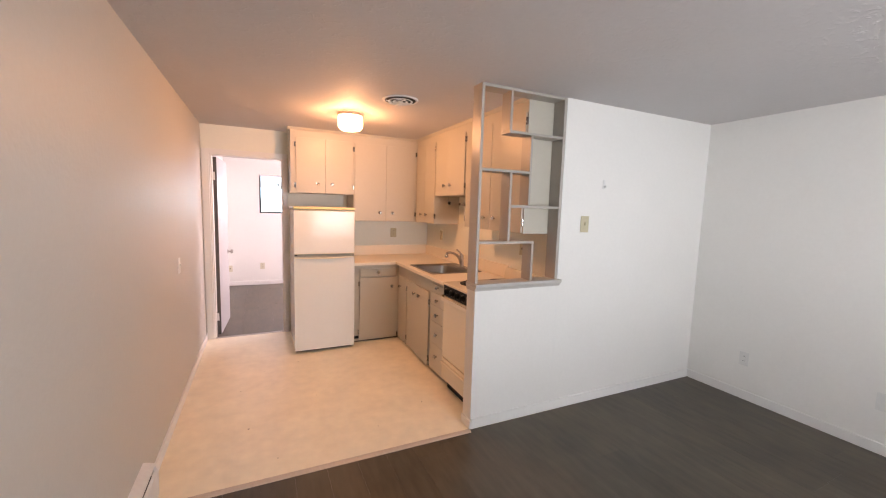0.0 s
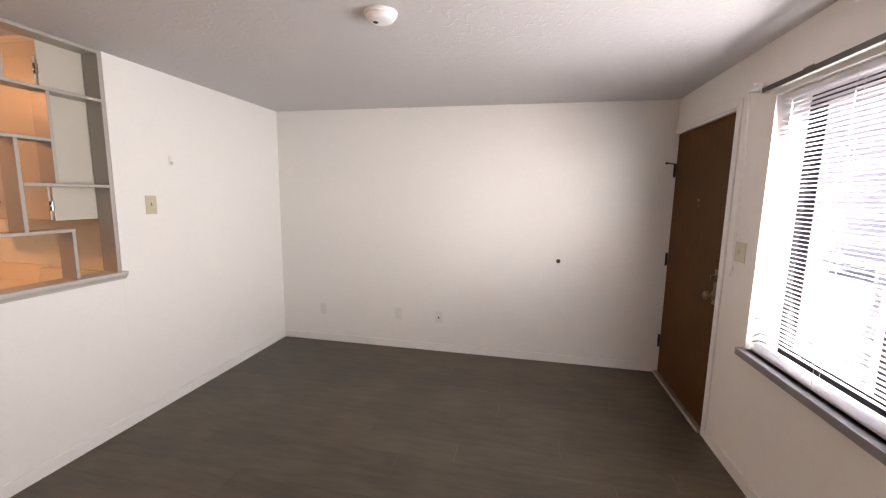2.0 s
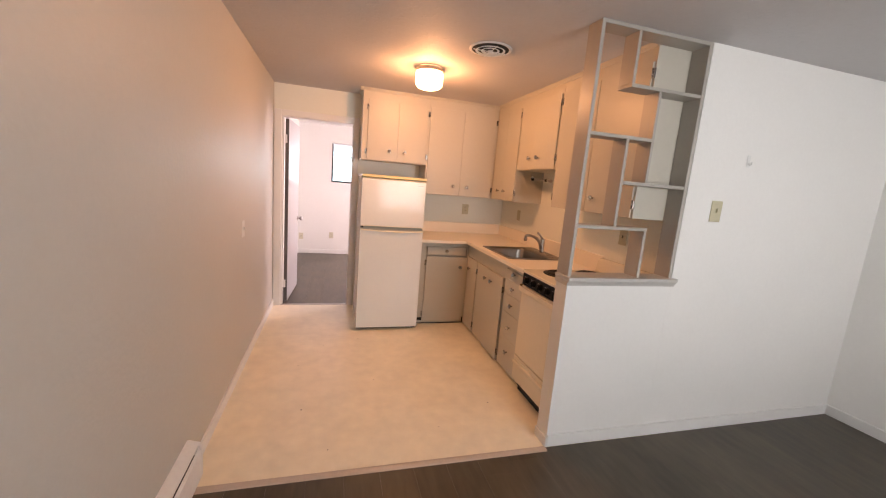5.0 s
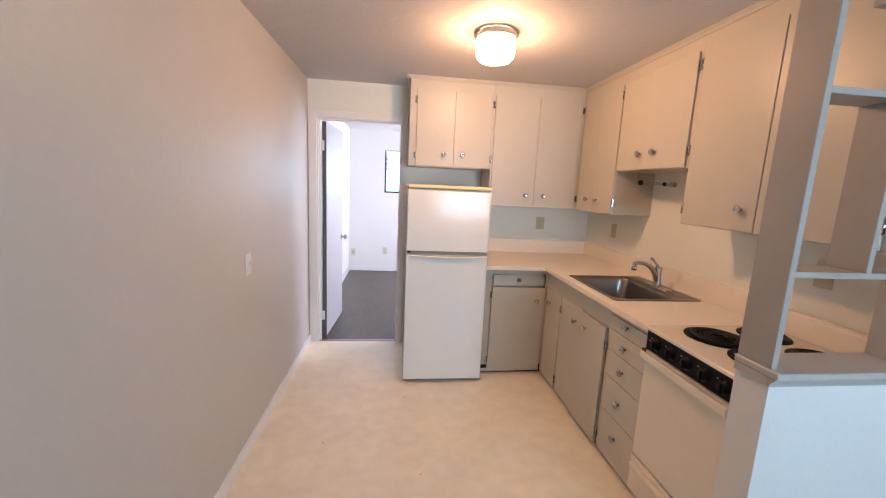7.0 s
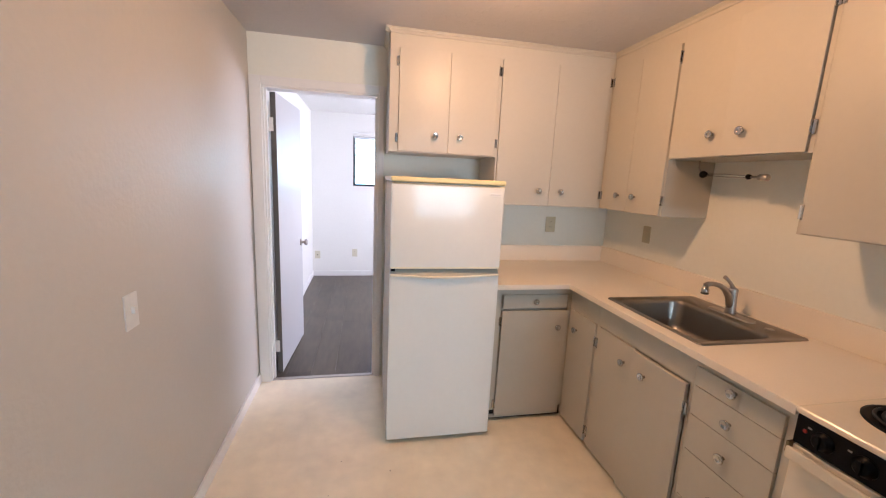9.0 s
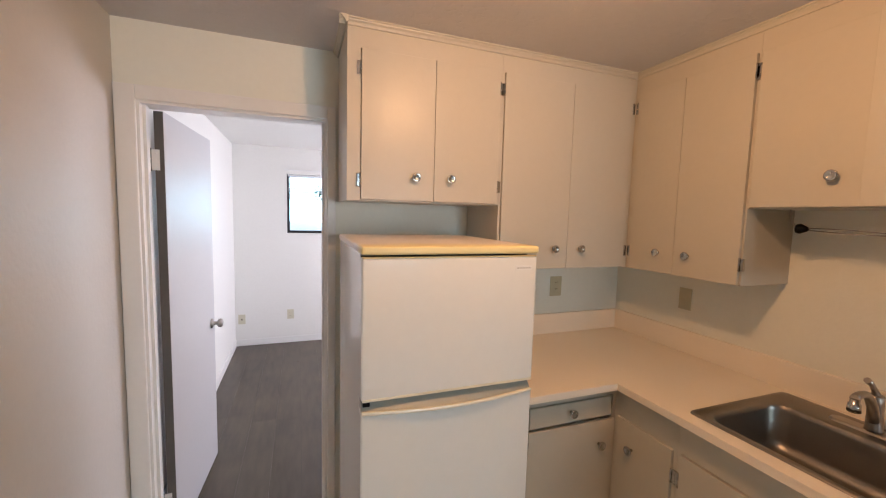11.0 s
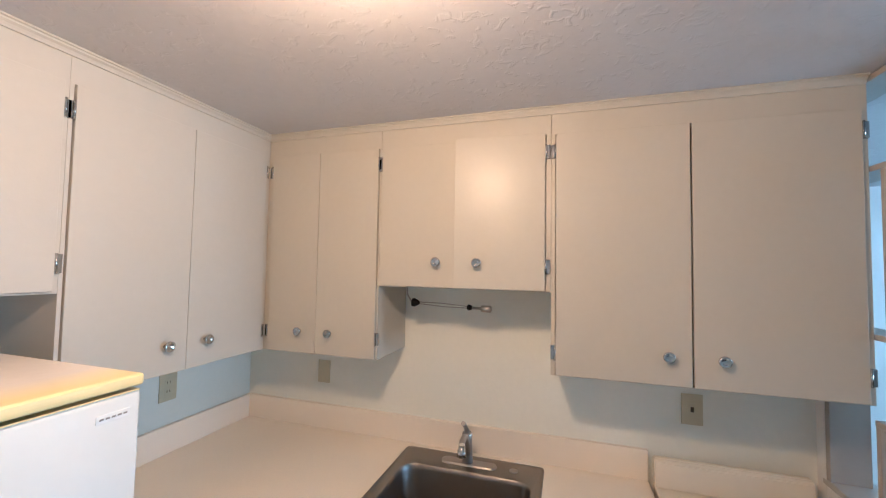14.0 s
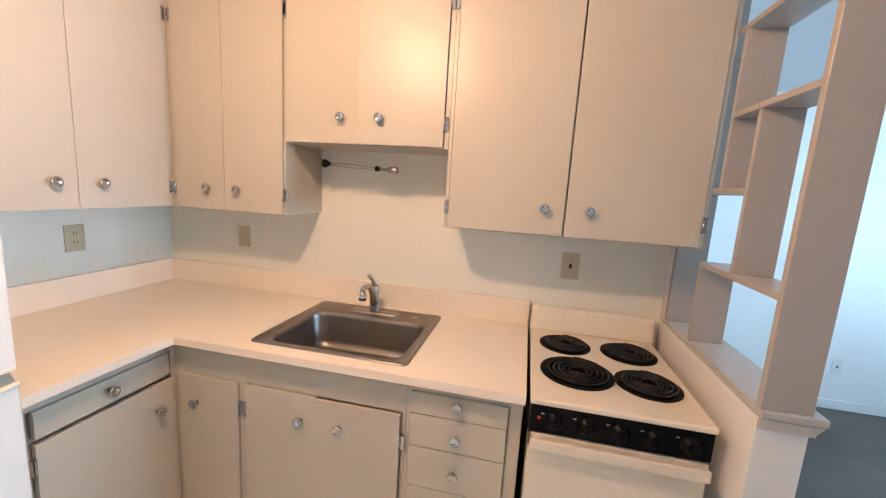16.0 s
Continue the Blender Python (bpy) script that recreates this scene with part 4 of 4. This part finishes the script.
sink = thing("kitchen_sink", (1.8, 3.75, ZC), "single-bowl stainless steel sink set into the worktop", "sink")
BX = (1.556, 1.935, 3.482, 4.012)
o = (1.522, 2.070, 3.440, 4.058)
rows = [(rrect(*o, 0.02), ZC + 0.0005), (rrect(o[0] + 0.002, o[1] - 0.002, o[2] + 0.002, o[3] - 0.002, 0.02), ZC + 0.006),
        (rrect(o[0] + 0.012, o[1] - 0.012, o[2] + 0.012, o[3] - 0.012, 0.02), ZC + 0.005),
        (rrect(BX[0] - 0.006, BX[1] + 0.006, BX[2] - 0.006, BX[3] + 0.006, 0.066), ZC + 0.003),
        (rrect(*BX, 0.06), ZC - 0.003),
        (rrect(BX[0] + 0.004, BX[1] - 0.004, BX[2] + 0.004, BX[3] - 0.004, 0.058), ZC - 0.02),
        (rrect(BX[0] + 0.014, BX[1] - 0.014, BX[2] + 0.014, BX[3] - 0.014, 0.055), ZC - 0.13),
        (rrect(BX[0] + 0.024, BX[1] - 0.024, BX[2] + 0.024, BX[3] - 0.024, 0.05), ZC - 0.155),
        (rrect(BX[0] + 0.045, BX[1] - 0.045, BX[2] + 0.045, BX[3] - 0.045, 0.04), ZC - 0.168),
        (rrect(BX[0] + 0.15, BX[1] - 0.15, BX[2] + 0.2, BX[3] - 0.2, 0.03), ZC - 0.172)]
part("bowl", loops(bmesh.new(), rows), STEEL, sink)
part("drain", lathe(bmesh.new(), (1.745, 3.75, ZC - 0.172), (0, 0, 1), [(0, 0.045), (0.003, 0.044), (0.004, 0.036), (0.001, 0.03), (0.001, 0.003)], 24), NICKEL, sink)
part("hole_cover", lathe(bmesh.new(), (2.0, 3.56, ZC + 0.004), (0, 0, 1), [(0, 0.018), (0.003, 0.017), (0.004, 0.01)], 20), NICKEL, sink, "round steel tap hole cover")

fau = thing("faucet", (2.0, 3.75, ZC + 0.004), "brushed single-lever kitchen faucet", "faucet")
z = ZC + 0.004
part("base_plate", loops(bmesh.new(), [(rrect(1.972, 2.028, 3.63, 3.87, 0.026), z), (rrect(1.974, 2.026, 3.632, 3.868, 0.025), z + 0.006), (rrect(1.98, 2.02, 3.64, 3.86, 0.019), z + 0.009)]), NICKEL, fau)
part("column", lathe(bmesh.new(), (2.0, 3.755, z + 0.009), (-0.04, 0.02, 1), [(0, 0.025), (0.008, 0.023), (0.05, 0.0205), (0.10, 0.0215), (0.118, 0.022), (0.124, 0.019), (0.127, 0.008)], 20), NICKEL, fau)
part("spout", tube(bmesh.new(), [(1.990, 3.755, z + 0.045), (1.968, 3.752, z + 0.095), (1.935, 3.749, z + 0.132), (1.895, 3.744, z + 0.154), (1.855, 3.739, z + 0.163), (1.822, 3.735, z + 0.163), (1.806, 3.733, z + 0.158)], [0.017, 0.015, 0.0135, 0.012, 0.0115, 0.012, 0.0125], 14), NICKEL, fau)
part("aerator", lathe(bmesh.new(), (1.808, 3.733, z + 0.158), (0, 0, -1), [(0, 0.012), (0.014, 0.0125), (0.016, 0.016), (0.040, 0.0175), (0.043, 0.013)], 18), CHROME, fau, "bright clip-on aerator")
part("lever", tube(bmesh.new(), [(1.995, 3.756, z + 0.128), (1.982, 3.757, z + 0.150), (1.962, 3.759, z + 0.172), (1.938, 3.761, z + 0.190)], [0.014, 0.009, 0.008, 0.010], 12), NICKEL, fau)

tow = thing("towel_holder", (1.95, 4.0, 1.665), "wire paper towel holder with black ends under the cabinet", "towel holder")
part("bracket", tube(bmesh.new(), [(1.95, 4.03, 1.667), (1.95, 4.028, 1.63), (1.95, 4.01, 1.602), (1.95, 3.995, 1.596)], 0.004, 8), NICKEL, tow)
part("end_cone", lathe(bmesh.new(), (1.95, 4.003, 1.596), (0, -1, -0.03), [(0, 0.018), (0.01, 0.019), (0.03, 0.009), (0.034, 0.006)], 16), BLACK, tow)
for dz in (-0.007, 0.007):
    part("wire", tube(bmesh.new(), [(1.95, 3.975, 1.595 + dz * 0.5), (1.95, 3.86, 1.590 + dz), (1.95, 3.75, 1.585 + dz * 0.5)], 0.0022, 6), NICKEL, tow)
part("end_cone", lathe(bmesh.new(), (1.95, 3.755, 1.585), (0, -1, -0.03), [(0, 0.008), (0.006, 0.013), (0.02, 0.010), (0.022, 0.006)], 16), BLACK, tow)
part("rod", lathe(bmesh.new(), (1.95, 3.735, 1.584), (0, -1, -0.03), [(0, 0.006), (0.04, 0.006), (0.042, 0.014), (0.08, 0.015), (0.084, 0.010)], 16), NICKEL, tow)


# ---- fridge ----
def fridge():
    f = thing("refrigerator", (0.65, 4.56, 0), "white two-door fridge with a yellowed top edge", "refrigerator")
    x0, x1 = 0.358, 0.963
    part("body", cuboid(x0 + 0.004, x1 - 0.004, 4.298, 4.905, 0.035, 1.4865, bevel=0.004), APPLIANCE, f)
    for x in (x0 + 0.05, x1 - 0.05):
        for y in (4.33, 4.86):
            part("foot", lathe(bmesh.new(), (x, y, 0), (0, 0, 1), [(0, 0.018), (0.02, 0.018), (0.036, 0.01)], 12), BLACK, f)
    part("grille", cuboid(x0 + 0.01, x1 - 0.01, 4.275, 4.297, 0.008, 0.034), DARK, f)
    lower = part("door", cuboid(x0, x1, 4.236, 4.292, 0.028, 0.998, bevel=0.009, seg=3), APPLIANCE, f)
    upper = part("door", cuboid(x0, x1, 4.236, 4.292, 1.038, 1.478, bevel=0.009, seg=3), APPLIANCE, f)
    part("gasket", cuboid(x0 + 0.006, x1 - 0.006, 4.2925, 4.2975, 0.03, 1.481), DARK, f)
    part("gap", cuboid(x0 + 0.004, x1 - 0.004, 4.272, 4.292, 0.9985, 1.0375), BLACK, f)
    # bowed pull along the top of the lower door, with the sloping scoop behind it
    def bowed(section):
        bm = bmesh.new()
        n = 16
        rings = []
        for i in range(n + 1):
            t = i / n
            x = x0 + 0.003 + (x1 - x0 - 0.006) * t
            s = math.sin(math.pi * t)
            rings.append([bm.verts.new((x, y, z)) for y, z in section(4.236 - 0.016 * s, 1.000 - 0.010 * s)])
        m = len(rings[0])
        for p, q in zip(rings, rings[1:]):
            for j in range(m):
                bm.faces.new((p[j], p[(j + 1) % m], q[(j + 1) % m], q[j]))
        bm.faces.new(rings[0])
        bm.faces.new(rings[-1][::-1])
        return bm

    part("scoop", bowed(lambda y, z: ((y + 0.006, z - 0.006), (y + 0.006, z + 0.001), (4.2705, 1.033), (4.2715, 0.999))), SCOOP_SHADE, lower, "recessed finger scoop with its shade in the colour")
    part("handle", bowed(lambda y, z: ((y + 0.0055, z - 0.007), (y - 0.001, z - 0.006), (y - 0.005, z), (y - 0.003, z + 0.006), (y + 0.002, z + 0.007), (y + 0.0055, z + 0.003))), CREAM, lower, "cream yellow bowed door pull")
    part("trim", cuboid(x0 + 0.004, x1 - 0.004, 4.2352, 4.262, 1.4782, 1.4810), YELLOWED, upper, "yellowed top edge strip")
    part("trim", cuboid(x0 + 0.004, x1 - 0.004, 4.2344, 4.262, 1.0352, 1.0430, bevel=0.001), CREAM, upper, "yellowed bottom edge strip")
    part("lid", cuboid(x0 - 0.002, x1 + 0.002, 4.228, 4.905, 1.488, 1.514, bevel=0.010, seg=3), LIDMIX, f, "cream top panel, strongly yellowed along the front")
    part("badge", cuboid(0.878, 0.941, 4.2345, 4.236, 1.431, 1.447, bevel=0.0005), WHITEP, upper)
    for i in range(5):
        part("badge_mark", cuboid(0.884 + i * 0.011, 0.891 + i * 0.011, 4.234, 4.2345, 1.4365, 1.4405), NICKEL, upper)
    part("hinge", cuboid(x0 + 0.006, x0 + 0.028, 4.238, 4.268, 1.020, 1.037), BLACK, f, "small black door hinge")


fridge()


# ---- stove ----
def stove():
    s = thing("electric_stove", (1.78, 2.76, 0), "narrow almond electric stove with four coil burners", "stove")
    y0, y1 = 2.524, 3.028
    part("body", cuboid(1.475, 2.10, y0 + 0.006, y1 - 0.006, 0.09, 0.895), ALMOND, s)
    part("base", cuboid(1.50, 2.08, y0 + 0.02, y1 - 0.02, 0.0, 0.09), DARK, s)
    part("cooktop", cuboid(1.437, 2.10, y0, y1, 0.905, 0.925, bevel=0.008, seg=3), ALMOND, s)
    bm = prism(bmesh.new(), [(2.045, 0.925), (2.10, 0.925), (2.10, 1.025), (2.075, 1.025), (2.062, 1.015)], "y", y0, y1)
    bmesh.ops.bevel(bm, geom=list(bm.edges), offset=0.004, segments=2, affect="EDGES")
    part("backguard", bm, ALMOND, s)
    part("control_panel", cuboid(1.446, 1.475, y0 + 0.004, y1 - 0.004, 0.815, 0.9045, bevel=0.003), BLACK, s, "black control panel")
    for i in range(5):
        y = y1 - 0.075 - i * 0.092
        k = lathe(bmesh.new(), (1.446, y, 0.858), (-1, 0, 0), [(0, 0.027), (0.004, 0.027), (0.006, 0.020), (0.016, 0.019), (0.018, 0.015)], 20)
        box(k, 1.422, 1.430, y - 0.004, y + 0.004, 0.840, 0.876, bevel=0.001)
        part("control_knob", k, BLACK, s, "black dial knob")
        part("dial_mark", cuboid(1.4455, 1.446, y + 0.030, y + 0.040, 0.874, 0.879), NICKEL, s)
    part("indicator_lamp", lathe(bmesh.new(), (1.446, y1 - 0.03, 0.862), (-1, 0, 0), [(0, 0.006), (0.003, 0.005)], 10), material("red lens", (0.4, 0.04, 0.03), 0.3, bump=0), s)
    d = part("oven_door", cuboid(1.446, 1.474, y0 + 0.006, y1 - 0.006, 0.285, 0.810, bevel=0.006), ALMOND, s)
    part("handle", cuboid(1.415, 1.428, y0 + 0.01, y1 - 0.01, 0.772, 0.808, bevel=0.006), ALMOND, d)
    for y in (y0 + 0.03, y1 - 0.03):
        part("handle_mount", cuboid(1.427, 1.447, y - 0.01, y + 0.01, 0.778, 0.80), ALMOND, d)
    w = part("drawer", cuboid(1.444, 1.474, y0 + 0.006, y1 - 0.006, 0.095, 0.275, bevel=0.005), ALMOND, s)
    part("handle", cuboid(1.42, 1.445, y0 + 0.03, y1 - 0.03, 0.228, 0.252, bevel=0.006), ALMOND, w)
    part("side_hinge", cuboid(1.43, 1.455, y1 - 0.008, y1, 0.78, 0.815, bevel=0.002), BRASS, s)
    for x, y, r in ((1.657, 2.874, 0.122), (1.902, 2.893, 0.099), (1.896, 2.655, 0.103), (1.642, 2.652, 0.103)):
        b = part("burner", lathe(bmesh.new(), (x, y, 0.925), (0, 0, 1), [(0, r), (0.004, r), (0.004, r - 0.008), (0.0008, r - 0.02), (0.0008, 0.01)], 36), PAN, s, "black drip pan and coil burner")
        turns = 5
        pts = []
        for i in range(turns * 24 + 1):
            a = 2 * math.pi * i / 24
            q = 0.020 + (r - 0.034) * i / (turns * 24)
            pts.append((x + q * math.cos(a), y + q * math.sin(a), 0.934))
        part("coil", tube(bmesh.new(), pts, 0.0042, 6), COIL, b, "dark heating coil")
        part("coil_support", box(cuboid(x - r + 0.01, x + r - 0.01, y - 0.002, y + 0.002, 0.9262, 0.930), x - 0.002, x + 0.002, y - r + 0.01, y + r - 0.01, 0.9263, 0.9299), COIL, b)


stove()

# ---- outside ----
structure("ground", cuboid(-120, 120, -120, 140, -0.32, -0.3), GROUND, "pale paved ground outside")
structure("walkway", cuboid(-8, 10, -3.2, SOUTH - 0.2, -0.3, -0.03), CONCRETE, "covered concrete entrance walkway")
structure("soffit", cuboid(-8, 10, -3.4, SOUTH - 0.2, 2.55, 2.67), FACADE, "walkway roof underside")
rail = thing("walkway_railing", (1, -3.1, -0.03), "painted metal walkway railing", "railing")
part("top_rail", cuboid(-6, 8, -3.12, -3.07, 1.0, 1.04, bevel=0.005), WHITEP, rail)
part("bottom_rail", cuboid(-6, 8, -3.11, -3.08, 0.08, 0.11), WHITEP, rail)
for i in range(8):
    part("post", cuboid(-6 + 2 * i - 0.02 * (i == 7), -5.96 + 2 * i - 0.02 * (i == 7), -3.115, -3.075, -0.03, 1.0), WHITEP, rail)


def far_house():
    h = thing("apartment_building", (1, -11, -0.3), "pale two-storey apartment building across the court", "building")
    part("wall", cuboid(-14, 16, -16, -10, -0.3, 5.6), FACADE, h)
    part("roof", prism(bmesh.new(), [(-16.5, 5.6), (-9.5, 5.6), (-13, 7.0)], "x", -14.5, 16.5), SILL, h)


far_house()


def tree(x, y, h, seed, label):
    rnd = random.Random(seed)
    t = thing("tree", (x, y, -0.3), label, "tree")
    tr = tube(bmesh.new(), [(x, y, -0.3), (x + 0.1, y, h * 0.3), (x - 0.05, y + 0.1, h * 0.6), (x, y, h * 0.9)], [0.2, 0.15, 0.1, 0.03], 10)
    tips = []
    for i in range(12):
        a, zz = rnd.uniform(0, 6.28), h * rnd.uniform(0.3, 0.8)
        L = h * rnd.uniform(0.2, 0.4)
        e = (x + L * math.cos(a), y + L * math.sin(a), zz + L * 0.5)
        tube(tr, [(x, y, zz), ((x + e[0]) / 2, (y + e[1]) / 2, zz + L * 0.35), e], [0.06, 0.04, 0.015], 6)
        tips.append(e)
    part("trunk", tr, BARK, t)
    verts, faces = [], []
    for _ in range(2000):
        c = tips[rnd.randrange(len(tips))]
        s = h * 0.075
        p = Vector((rnd.gauss(c[0], s), rnd.gauss(c[1], s), rnd.gauss(c[2], s * 0.8)))
        q = Euler((rnd.uniform(0, 6), rnd.uniform(0, 6), rnd.uniform(0, 6))).to_matrix()
        k = len(verts)
        w = rnd.uniform(0.06, 0.13)
        for u, v in ((-w, 0), (0, -w * 0.6), (w, 0), (0, w * 0.6)):
            verts.append(p + q @ Vector((u, v, 0)))
        faces.append((k, k + 1, k + 2, k + 3))
    me = bpy.data.meshes.new("crown")
    me.from_pydata(verts, [], faces)
    me.materials.append(LEAF)
    o = new("crown", me)
    ORIGIN[o] = Vector()
    o.parent = t
    o.location = (-x, -y, 0.3)


tree(2.7, 25.0, 3.0, 3, "leafy green tree beyond the bedroom window")
tree(-2.4, 32.0, 3.8, 5, "leafy green tree further behind the bedroom window")

structure("backdrop", cuboid(-60, 70, 75, 76, -0.3, 18), HAZE, "pale bright distance beyond the bedroom window")

# ---- floor planks ----
def planks(parent, x0, x1, y0, y1, w, length, seed):
    """Planks laid along y in staggered rows."""
    rnd = random.Random(seed)
    shared = {}
    x = x0
    while x < x1 - 0.002:
        xe = min(x + w, x1)
        y = y0 - rnd.uniform(0, length)
        while y < y1 - 0.002:
            a, b = max(y, y0), min(y + length, y1)
            if b - a > 0.01:
                key = (round(xe - x, 3), round(b - a, 3))
                if key not in shared:
                    bm = cuboid(0.0004, xe - x - 0.0004, 0.0004, b - a - 0.0004, -0.006, 0.0)
                    me = bpy.data.meshes.new("plank")
                    bm.to_mesh(me)
                    bm.free()
                    me.materials.append(PLANK)
                    shared[key] = me
                o = new("plank", shared[key])
                o.parent = parent
                o.location = (x, a, 0)
            y += length
        x += w


planks(floor_living, WEST, EAST, SOUTH, 2.3585, 0.178, 1.22, 1)
planks(floor_bedroom, BW, BE, NORTH + 0.045, FAR, 0.178, 1.22, 2)
